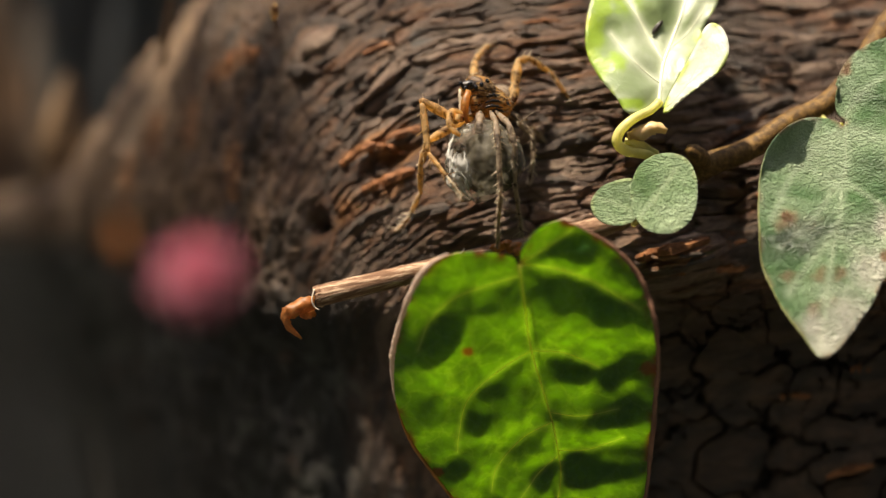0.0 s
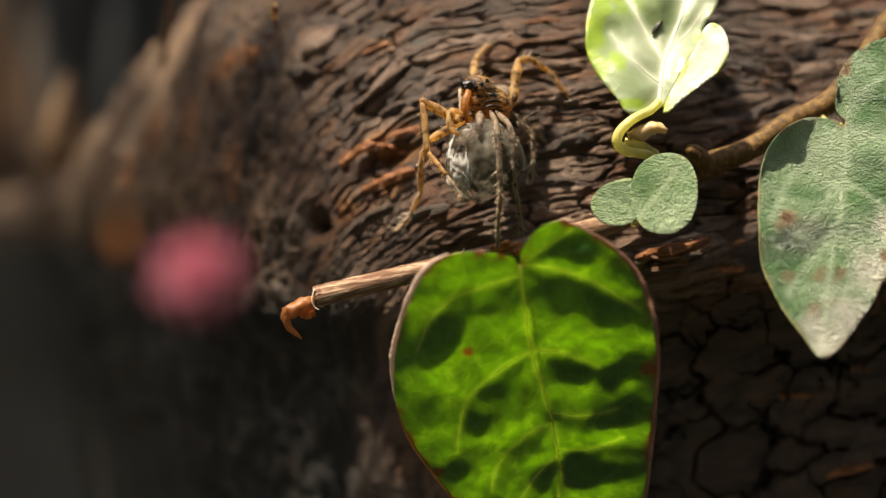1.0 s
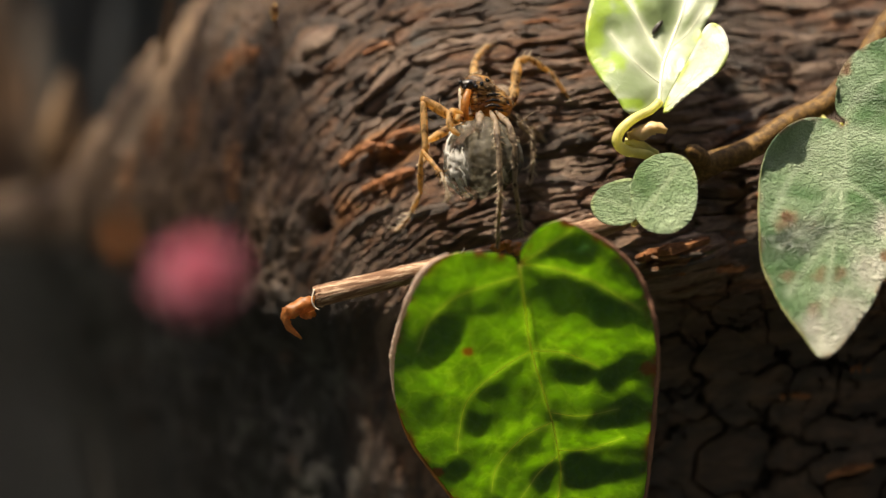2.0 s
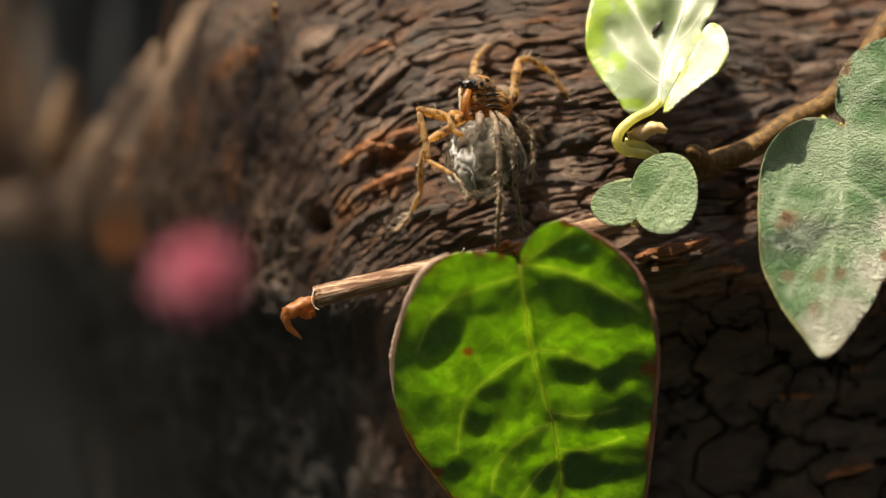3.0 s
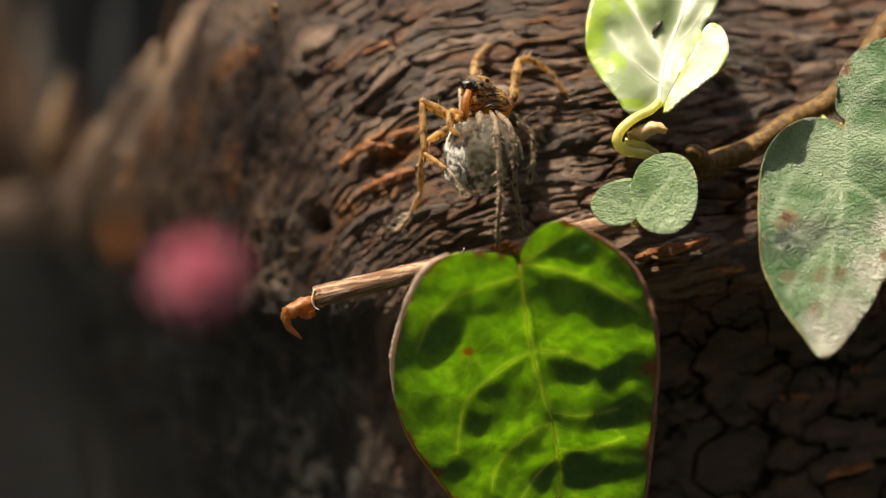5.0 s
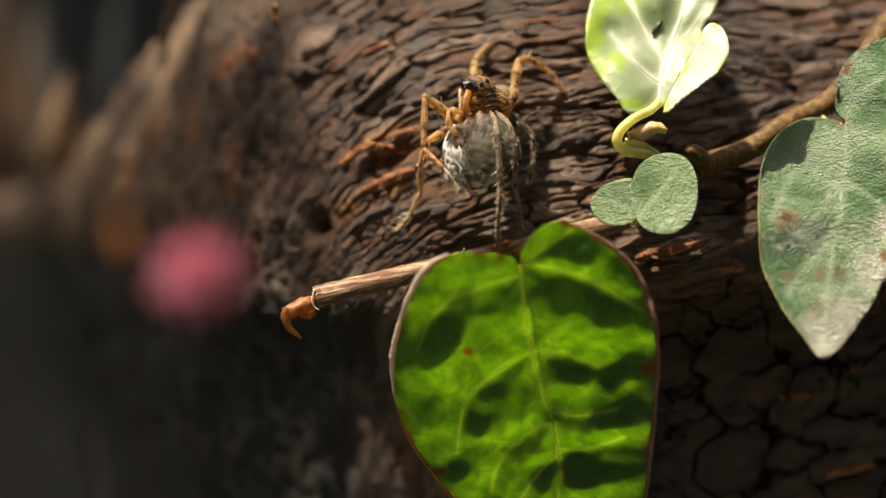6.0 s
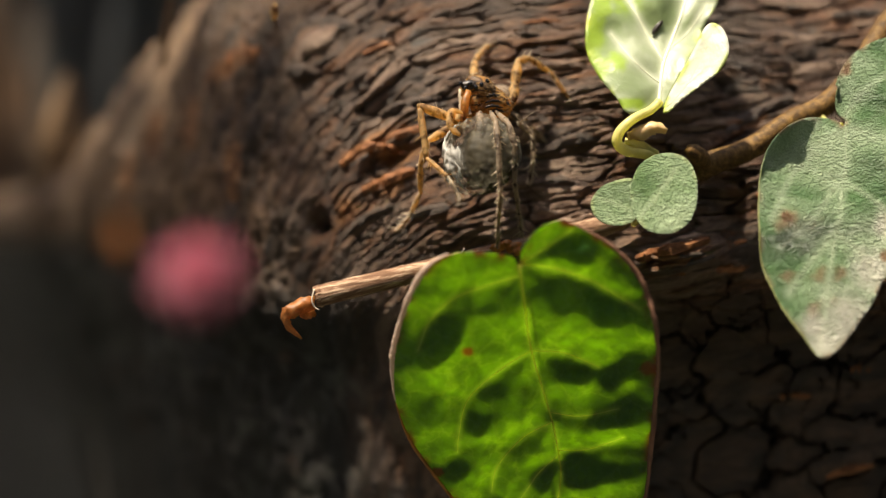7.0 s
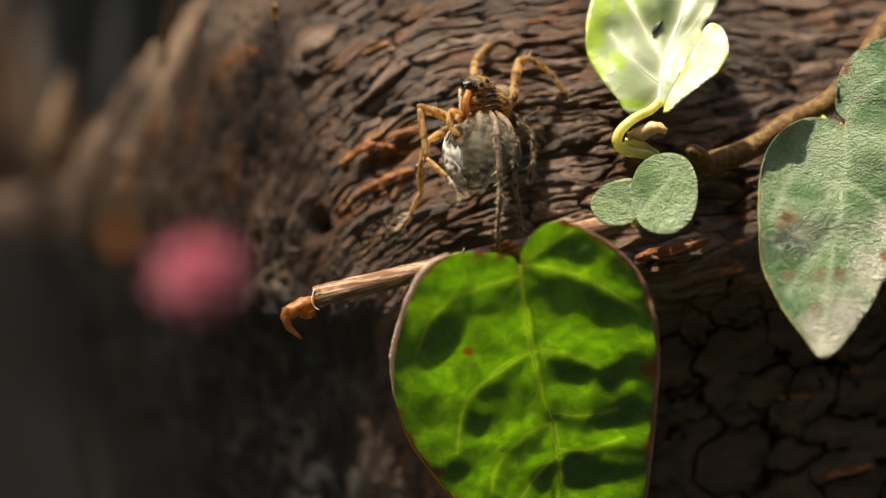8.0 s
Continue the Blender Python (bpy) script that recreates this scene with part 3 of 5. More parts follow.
def build_log():
    xs = np.concatenate([np.linspace(-260, -112, 30), np.linspace(-110, -42, 120), np.linspace(-41.8, 62, 580), np.linspace(63, 260, 50)])
    ph = np.radians(np.concatenate([np.linspace(-180, -53, 34), np.linspace(-52, 50, 700), np.linspace(50.5, 80, 50), np.linspace(82, 178, 24)]))
    x, p = np.meshgrid(xs, ph, indexing="ij")
    co = log_base(x, p)
    dx, dp = np.gradient(co, xs, axis=0), np.gradient(co, ph, axis=1)
    nrm = np.cross(dx, dp)
    nrm /= np.linalg.norm(nrm, axis=-1, keepdims=True) + 1e-9
    along = x - 0.9 * np.maximum(log_front(x) - 9.0, 0)
    z = co[..., 2] + 0.0
    h, u, v, gap, tone = log_relief(along, z)
    h *= soft(np.degrees(p), -176, -150) * soft(-np.degrees(p), -176, -150)
    co = (co + nrm * h[..., None]) * 0.001 + np.array(CENTRE)
    log = new("fallen_log", grid_mesh("fallen_log", co, np.stack([u, v], axis=-1), wrap=True, turned=True))
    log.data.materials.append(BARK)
    wx, wz = co[..., 0] * 1000 - CENTRE.x * 1000, co[..., 2] * 1000 - CENTRE.z * 1000
    rust = np.zeros(wx.shape)
    for (px, _, pz), size in zip([(-30.76, 24.00, 26.34), (-8.40, 12.00, 13.48), (-5.36, 12.00, 11.64), (-5.93, 12.00, 8.19), (-12.20, 11.00, 4.84), (27.90, 8.00, -0.96), (38.02, 10.00, 15.95), (53.34, 14.00, -29.96), (-49.09, 58.00, 19.40), (-38.35, 44.00, 19.31), (-56.81, 66.00, 12.53), (-28.78, 28.00, 11.00)],
                                 ((6.5, 2.4, 15), (5.5, 1.2, 28), (3.4, 1.6, 20), (2.6, 1.4, 60), (2.4, 1.8, 50), (5.0, 1.5, 12), (4.0, 1.4, 25), (4.0, 1.5, 20), (2.6, 6.0, 0), (3.0, 5.0, 0), (3.0, 6.0, 0), (2.0, 5.0, 0))):
        rust = np.maximum(rust, bump_at(wx, wz, px, pz, *size))
    rust = soft(rust + 1.0 * (layered(wx / 2.5, wz / 1.6, 71, 4) - 0.5), 0.35, 0.75)
    # lower left, darkened in colour where the log lies in shade
    mottled_shade = np.maximum(soft(-wz, 1, 10) * soft(-wx, 4, 15), soft(-wx, 30, 50) * soft(-wz, -8, 4)) * soft(layered(wx / 8, wz / 8, 73, 4), 0.15, 0.38)
    # lower right face: painted shade with an uneven upper edge
    low_shade = soft(-wz + 6.0 * (layered(wx / 9, wz / 7, 75, 4) - 0.5), 4, 12) * soft(wx, 2, 12)
    crumb = soft(-wx + 8.0 * (layered(wx / 6, wz / 6, 77, 3) - 0.5), 15, 23) * (1 - soft(-wz, -2, 9))
    # far-left face turned from the sun, lightened in colour
    far_lift = soft(-wx + 10.0 * (layered(wx / 8, wz / 14, 79, 3) - 0.5), 30, 42) * soft(wz, -4, 6)
    for key, value in (("far_lift", far_lift), ("rust", rust), ("mottled_shade", mottled_shade), ("low_shade", low_shade), ("crumb", crumb), ("gap", gap), ("tone", tone)):
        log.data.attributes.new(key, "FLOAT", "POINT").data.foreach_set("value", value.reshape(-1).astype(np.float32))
    tagged(log, "weathered brown log with deeply cracked, splintered wood", "log")
    # broken ends
    for end, name in ((0, "log_end"), (-1, "log_end")):
        bm = bmesh.new()
        ring = [bm.verts.new(Vector(c)) for c in co[end][::6]]
        mid = bm.verts.new(sum((w.co for w in ring), Vector()) / len(ring))
        for a, b in zip(ring, ring[1:] + ring[:1]):
            bm.faces.new((a, b, mid))
        bmesh.ops.subdivide_edges(bm, edges=bm.edges[:], cuts=2)
        for w in bm.verts:
            w.co.x += 0.003 * noise.noise(w.co * 90)
        bmesh.ops.recalc_face_normals(bm, faces=bm.faces)
        part(name, bm, BARK_FAR, log, "broken splintered log end", smooth=False)
    return log


def surface_y(x, z):
    """Depth of the wood's face at places along and up the log."""
    x, z = np.asarray(x, float), np.asarray(z, float)
    up = z > log_height(x)
    s = np.abs(z - log_height(x)) / np.where(up, log_up(x), log_down(x))
    phi = np.arcsin(np.minimum(0.99, np.where(up, s, s ** (1 / (1.68 + 0.32 * soft(-x, 0, 40))))))
    along = x - 0.9 * np.maximum(log_front(x) - 9.0, 0)
    return log_front(x) + INWARD[1] * LOG_DEEP * (1 - np.cos(phi)) - log_relief(along, z)[0]


def splinter(line, wide, tall, seed):
    """A torn sliver of wood with hard edges, along a line of places (x, z) on the log."""
    rng = random.Random(seed)
    bm = bmesh.new()
    rings = []
    n = len(line)
    depth = surface_y([p[0] for p in line], [p[1] for p in line])
    for i, (x, z) in enumerate(line):
        a, b = line[max(i - 1, 0)], line[min(i + 1, n - 1)]
        way = Vector((b[0] - a[0], 0, b[1] - a[1])).normalized()
        side = Vector((-way.z, 0, way.x))
        t = i / (n - 1)
        f = (0.25 + 0.75 * math.sin(math.pi * (0.12 + 0.80 * t)) ** 0.7) * rng.uniform(0.75, 1.2)
        p = Vector((x, depth[i] + 0.25, z))
        ring = []
        for s, d in ((-0.5, 0.0), (-0.42, -0.75), (0.10, -1.0), (0.5, -0.55), (0.5, 0.1)):
            q = p + side * (s * wide * f * rng.uniform(0.85, 1.15)) + Vector((0, d * tall * f * rng.uniform(0.8, 1.2), 0))
            ring.append(bm.verts.new(mm(q)))
        rings.append(ring)
    for a, b in zip(rings, rings[1:]):
        for k in range(5):
            bm.faces.new((a[k], a[(k + 1) % 5], b[(k + 1) % 5], b[k]))
    bm.faces.new(rings[0][::-1])
    bm.faces.new(rings[-1])
    bmesh.ops.recalc_face_normals(bm, faces=bm.faces)
    return bm


def grain_way(x, z):
    if x > 14.0:
        return 1.0, 0.06
    dx, dz = x - 14.0, z + 32.0
    r = math.hypot(dx, dz)
    return dz / r, -dx / r


def build_splinters(log):
    """Slivers that stand proud of the weathered log."""
    named = (
        ([(-12.98, 12.00, 10.58), (-10.16, 12.00, 12.21), (-6.63, 12.00, 13.76), (-2.75, 12.00, 14.96)], 1.7, 1.0, 1), ([(-7.96, 13.00, 16.76), (-4.90, 13.00, 17.97), (-0.28, 13.00, 18.68)], 1.3, 1.2, 0),
        ([(-10.09, 11.00, 7.22), (-6.59, 11.00, 8.62), (-3.44, 11.00, 9.74)], 1.5, 0.8, 1), ([(-32.13, 24.00, 25.05), (-28.48, 24.00, 26.42), (-25.05, 24.00, 27.03)], 3.0, 2.0, 1),
        ([(-12.81, 10.00, 1.11), (-10.03, 10.00, 3.69), (-6.55, 10.00, 5.22)], 1.1, 0.9, 0), ([(22.95, 8.00, -1.17), (27.21, 8.00, 0.00), (32.02, 8.00, 1.17)], 1.4, 0.9, 1),
        ([(24.12, 8.00, -2.82), (27.90, 8.00, -1.99), (32.84, 8.00, -0.76)], 1.0, 0.8, 0), ([(10.94, 11.00, 11.85), (15.14, 11.00, 13.25), (19.35, 11.00, 13.81)], 1.3, 1.0, 0),
        ([(-22.30, 18.00, 22.45), (-19.36, 18.00, 23.47), (-16.06, 18.00, 22.74)], 1.6, 1.2, 0), ([(35.12, 11.00, 14.37), (39.68, 11.00, 17.32), (44.94, 11.00, 19.70)], 1.4, 0.7, 0),
        ([(-5.81, 9.00, 3.39), (-1.66, 9.00, 4.77), (3.18, 9.00, 5.46)], 1.2, 0.9, 0), ([(-19.36, 18.00, 29.41), (-14.96, 18.00, 29.71), (-10.56, 18.00, 28.53)], 1.6, 1.1, 0),
        ([(10.17, 10.00, 7.73), (14.00, 10.00, 8.29), (17.48, 10.00, 7.73)], 1.2, 0.9, 0), ([(-9.10, 12.00, 12.77), (-6.63, 12.00, 12.63), (-4.52, 12.00, 11.71)], 1.0, 0.9, 1),
        ([(49.53, 9.00, -29.54), (52.30, 9.00, -28.43), (56.45, 9.00, -27.74)], 1.2, 0.6, 1),
    )
    for i, (pts, wide, tall, warm) in enumerate(named):
        line = [(p.x, p.z) for p in spline([Vector(q) for q in pts], 10)]
        part("splinter", splinter(line, wide, tall, 300 + i), SPLINTER_WARM if warm else SPLINTER_GREY, log, smooth=False)
    rng = random.Random(77)
    for i in range(120):
        x, z = rng.uniform(-34, 56), rng.uniform(-20, 33)
        if z < -6 and rng.random() < 0.6 or x < 8 and z < 9:
            continue
        step = rng.uniform(0.35, 1.0)
        line = []
        for k in range(8):
            line.append((x, z))
            wx, wz = grain_way(x, z)
            turn = rng.uniform(-0.18, 0.18)
            x, z = x + step * (wx - wz * turn), z + step * (wz + wx * turn)
        part("splinter", splinter(line, rng.uniform(0.5, 1.3), rng.uniform(0.35, 0.8), i), SPLINTER_WARM if rng.random() < 0.25 else SPLINTER_GREY, log, smooth=False)


def build_far_trunk():
    """A thick trunk behind the log, its shade put into a dark colour."""
    a = np.linspace(0, 2 * np.pi, 161)[:-1]
    zz = np.linspace(-0.02, 1.2, 150)
    z, ang = np.meshgrid(zz, a, indexing="ij")
    r = 0.26 + 0.02 * (layered(ang * 6, z * 4, 31, 3) - 0.5) + 0.03 * np.abs(layered(ang * 9, z * 3, 33, 2) - 0.5)
    r = r * np.where(z > 1.195, 0.02, 1.0)
    ob = new("tree_trunk", grid_mesh("tree_trunk", np.stack([r * np.cos(ang), r * np.sin(ang), z], axis=-1), wrap=True))
    ob.data.materials.append(TRUNK)
    ob.location = (-0.34, 0.86, 0.0)
    tagged(ob, "thick dark tree trunk behind the log, its shade put into the colour", "tree")
    rng = random.Random(3)
    for k in range(26):
        ang = radians(-175 + 170 * k / 25)
        low, high = rng.uniform(-0.01, 0.25), rng.uniform(0.45, 1.1)
        pts = [Vector((0.262 * math.cos(ang + 0.05 * math.sin(9 * t + k)), 0.262 * math.sin(ang + 0.05 * math.sin(9 * t + k)), low + (high - low) * t)) for t in [j / 14 for j in range(15)]]
        ridge = part("bark_ridge", tube(bmesh.new(), pts, [0.004, 0.014, 0.012, 0.015, 0.004], 8, 0.25, k), TRUNK, None)
        ridge.parent = ob


def build_shade_bough():
    """An unseen leafy bough, added to shade the far side of the log."""
    ob = thing("shade_bough", Vector((-0.37, 0.70, 0.70)), "unseen leafy green bough added to shade the log", "branch")
    pts = [Vector((-0.37, 0.68, 0.70)), Vector((-0.42, 0.40, 0.88)), Vector((-0.36, 0.10, 0.92)), Vector((-0.30, -0.06, 0.91)), Vector((-0.28, -0.12, 0.90))]
    part("bough", tube(bmesh.new(), spline(pts, 40), [0.012, 0.008, 0.005, 0.003, 0.0015], 10, 0.05, 3), VINE, ob)
    rng = random.Random(12)
    bm = bmesh.new()

    def shade_leaf(a, b, size):
        c = Vector((-0.027 - 0.10 * a - 0.09 * b, 0.034 + 0.20 * a + 0.04 * b, CENTRE.z)) + SUN_WAY * rng.uniform(0.75, 0.85)
        turn = Matrix.Rotation(rng.uniform(0, 6.28), 4, "Z") @ Matrix.Rotation(rng.uniform(-0.5, 0.5), 4, "X")
        wide = rng.uniform(0.40, 0.55)
        rows = []
        for j in range(7):
            t = j / 6
            w = size * wide * math.sin(math.pi * min(1.0, t * 0.94 + 0.05)) ** 0.8
            rows.append([bm.verts.new(Matrix.Translation(c) @ turn @ Vector((s * w, (t - 0.5) * 2 * size, 0.12 * size * (abs(s) - t * t)))) for s in (-1, -0.5, 0, 0.5, 1)])
        for r, q in zip(rows, rows[1:]):
            for k in range(4):
                bm.faces.new((r[k], r[k + 1], q[k + 1], q[k]))

    for i in range(800):
        a, b = rng.uniform(-0.12, 2.4), rng.uniform(-0.25, 1.7)
        if a < 0.0:
            keep_out = 1.0
        elif b < -0.13:
            keep_out = 1.0 if a < 0.15 else 0.93
        elif a < 0.14:
            keep_out = 0.15
        else:
            keep_out = max(0.88 - 1.6 * max(b + 0.1, 0), 0.30)
        size = rng.uniform(0.015, 0.022) * (0.5 if a < 0.06 or b < -0.05 else 1.0)
        if rng.random() > keep_out:
            shade_leaf(a, b, size)
    # smaller leaves, added to fill out the shade and dapple the log
    for i in range(34):
        shade_leaf(rng.uniform(-0.075, 0.05), rng.uniform(-0.105, 0.09), rng.uniform(0.0035, 0.0052))
    for i in range(40):
        shade_leaf(rng.uniform(-0.085, 0.06), rng.uniform(0.09, 0.36), rng.uniform(0.0045, 0.0065))
    for i in range(5):
        shade_leaf(rng.uniform(0.0, 0.05), rng.uniform(-0.40, -0.20), rng.uniform(0.003, 0.0045))
    part("leaves", bm, SHADE_LEAF, ob, "green leaves added to cast shade")["kind"] = "stuff"


# ---- leaves ----
def near_line(x, z, lines):
    """Distance from points to the nearest of several bent lines."""
    best = np.full(x.shape, 1e9)
    for line in lines:
        for (ax, az), (bx, bz) in zip(line, line[1:]):
            ux, uz = bx - ax, bz - az
            t = np.clip(((x - ax) * ux + (z - az) * uz) / (ux * ux + uz * uz + 1e-9), 0, 1)
            best = np.minimum(best, np.hypot(x - ax - t * ux, z - az - t * uz))
    return best


def round_line(points, n, closed=False):
    if closed:
        pts = [(*p, 0) for p in points]
        pts = pts[-2:] + pts + pts[:3]
        line = spline(pts, n * (len(pts) - 1) // len(points))
        k = len(pts) - 1
        per = (len(line) - 1) / k
        line = line[round(2 * per):round((2 + len(points)) * per)]
        return [(p.x, p.y) for p in line]
    return [(p.x, p.y) for p in spline([(*p, 0) for p in points], n)]


class Leaf:
    """A leaf blade on a tilted sheet: y = y0 + a (x - x0) + b (z - z0), with relief."""

    def __init__(self, sheet, outline, veins, bulge=0.5, quilt=0.3, step=0.5, seed=0, rim=0.5, extra=None, patches=(), quilt_size=3.1, spots=(), sun_pales=()):
        self.sun_pales = sun_pales
        self.spots = spots
        self.quilt_size = quilt_size
        self.patches = patches
        self.sheet, self.seed, self.bulge, self.quilt, self.extra = sheet, seed, bulge, quilt, extra
        self.edge = round_line(outline, 12 * len(outline), True)
        self.veins = [round_line(v, 4 * len(v)) for v in veins]
        self.step, self.rim = step, rim

    def deep(self, x, z):
        x0, z0, y0, a, b = self.sheet
        y = y0 + a * (x - x0) + b * (z - z0)
        d = near_line(x, z, self.veins)
        y = y - self.bulge * (1 - np.exp(-(d / 1.8) ** 2))
        y = y - self.quilt * 2 * (layered(x / self.quilt_size + 40, z / self.quilt_size + 40, self.seed, 2, 0.35) - 0.5)
        if self.extra:
            y = y + self.extra(x, z)
        return y

    def build(self, name, material, parent, vein_material, label="", thick=0.28, vein_size=0.22, sides=6, lift=0.02, vein_wide=0.42):
        from mathutils import geometry
        edge = self.edge
        xs, zs = [p[0] for p in edge], [p[1] for p in edge]
        g = self.step
        ex, ez = np.array(xs), np.array(zs)
        ring = [edge + edge[:1]]
        gx, gz = np.meshgrid(np.arange(min(xs), max(xs), g), np.arange(min(zs), max(zs), g))
        gx = gx + np.where((np.arange(gx.shape[0]) % 2)[:, None] > 0, g / 2, 0)
        gx, gz = gx.ravel(), gz.ravel()
        inside = np.zeros(gx.shape, bool)
        for i in range(len(ex)):
            j = i - 1
            cross = ((ez[i] > gz) != (ez[j] > gz)) & (gx < (ex[j] - ex[i]) * (gz - ez[i]) / (ez[j] - ez[i] + 1e-12) + ex[i])
            inside ^= cross
        far = near_line(gx, gz, ring) > 0.45 * g
        inner = [Vector((a, b)) for a, b in zip(gx[inside & far], gz[inside & far])]
        pts = [Vector(p) for p in edge] + inner
        n = len(edge)
        out = geometry.delaunay_2d_cdt(pts, [], [list(range(n))], 1, 1e-6)
        v2, faces = out[0], out[2]
        x, z = np.array([p.x for p in v2]), np.array([p.y for p in v2])
        y = self.deep(x, z)
        rim = np.exp(-(near_line(x, z, ring) / self.rim) ** 2) * soft(layered(x / 2.2, z / 2.2, self.seed + 3, 3), 0.48, 0.62)
        vein = np.exp(-(near_line(x, z, self.veins) / vein_wide) ** 2)
        patch = np.zeros(x.shape)
        for (px, pz), (rx, rz, tilt) in self.patches:
            patch = np.maximum(patch, bump_at(x, z, px, pz, rx, rz, tilt))
        patch = soft(patch + 1.0 * (layered(x / 1.7, z / 1.7, self.seed + 7, 4) - 0.5), 0.26, 0.70) * (1 - np.exp(-(near_line(x, z, self.veins) / 0.7) ** 2))
        # pale marks: sunlight on the blade, put into its colour
        pale = np.zeros(x.shape)
        for (px, pz), size in self.sun_pales:
            pale = np.maximum(pale, bump_at(x, z, px, pz, size, size))
        pale = soft(pale + 0.5 * (layered(x / 1.5, z / 1.5, self.seed + 17, 4) - 0.5), 0.1, 1.0)
        spot = np.zeros(x.shape)
        for (px, pz), size in self.spots:
            spot = np.maximum(spot, soft(bump_at(x, z, px, pz, size, size * 0.8) + 0.5 * (layered(x * 1.5, z * 1.5, self.seed + 13, 3) - 0.5), 0.35, 0.6))
        bm = bmesh.new()
        front = [bm.verts.new(mm((a, b, c))) for a, b, c in zip(x, y, z)]
        back = [bm.verts.new(mm((a, b + thick, c))) for a, b, c in zip(x, y, z)]
        count = {}
        for f in faces:
            bm.faces.new([front[i] for i in f])
            bm.faces.new([back[i] for i in reversed(f)])
            for a, b in zip(f, f[1:] + f[:1]):
                count[(a, b)] = count.get((a, b), 0) + 1
        for a, b in count:
            if (b, a) not in count:
                bm.faces.new((front[b], front[a], back[a], back[b]))
        bmesh.ops.recalc_face_normals(bm, faces=bm.faces)
        blade = part(name, bm, material, parent, label)
        for key, value in (("rim", rim), ("vein", vein), ("patch", patch), ("spot", spot), ("pale", pale)):
            at = blade.data.attributes.new(key, "FLOAT", "POINT")
            at.data.foreach_set("value", np.concatenate([value, value]).astype(np.float32))
        for i, line in enumerate(self.veins):
            lx, lz = np.array([p[0] for p in line]), np.array([p[1] for p in line])
            ly = self.deep(lx, lz) - lift
            size = vein_size * (1.0 if i == 0 else 0.4) * 0.001
            bm = tube(bmesh.new(), [mm(q) for q in zip(lx, ly, lz)], [size, size * 0.75, size * 0.35], sides)
            bmesh.ops.recalc_face_normals(bm, faces=bm.faces)
            bmesh.ops.delete(bm, geom=[f for f in bm.faces if f.normal.y > 0.2], context="FACES")
            part("midrib" if i == 0 else "vein", bm, vein_material, blade)
        return blade

    def margin(self, blade, name, first, last, size, material, label):
        """A curled edge along a stretch of the outline, by shares of its length."""
        n = len(self.edge)
        line = [self.edge[i % n] for i in range(int(first * n), int(last * n))]
        lx, lz = np.array([p[0] for p in line]), np.array([p[1] for p in line])
        ly = self.deep(lx, lz) - 0.05
        bm = tube(bmesh.new(), [mm(q) for q in zip(lx, ly, lz)], [size * 0.2, size, size * 0.8, size, size * 0.2], 7, 0.25, int(first * 100))
        part(name, bm, material, blade, label)


# pillows of the leaf skin between its veins: place, size along and across, tilt, height
GREEN_PILLOWS = (
    ((17.6, -7.4), 7.6, 2.9, -8, 1.8), ((15.4, -0.9), 3.2, 1.5, -22, 0.80), ((18.9, -3.6), 2.0, 1.4, -25, 0.75),
    ((-0.5, -11.0), 4.3, 2.2, 38, 1.30), ((5.8, -20.2), 3.6, 2.2, 20, 0.85), ((19.8, -19.4), 5.8, 2.6, 6, 1.6),
    ((18.3, -27.6), 4.2, 1.9, 8, 1.05), ((20.6, -13.6), 2.6, 1.7, 5, 0.70), ((10.4, -27.8), 3.4, 1.7, 38, 0.80), ((2.2, -5.0), 4.5, 1.6, 25, 0.35),
    ((3.5, -26.5), 3.0, 1.8, 45, 0.5), ((14.0, -14.8), 3.0, 1.6, 10, 0.4),
)
GREY_PILLOWS = (((38.9, 3.2), 2.9, 2.5, 20, 0.78), ((42.0, -2.6), 2.6, 1.3, 25, 0.45), ((40.6, -6.0), 2.4, 1.2, 30, 0.40), ((52.5, 12.0), 4.0, 2.6, 10, 0.9), ((51.0, 19.5), 3.0, 2.2, 20, 0.6))
WHITE_PILLOWS = (((21.5, 21.5), 3.0, 2.4, 30, 0.9), ((20.0, 27.0), 2.2, 3.4, 0, 0.7), ((25.5, 30.0), 2.0, 3.5, -15, 0.8), ((28.0, 22.0), 1.4, 2.4, -20, 0.5))


def pillows(x, z, made):
    return sum(tall * bump_at(x, z, px, pz, rx, rz, tilt) for (px, pz), rx, rz, tilt, tall in made)


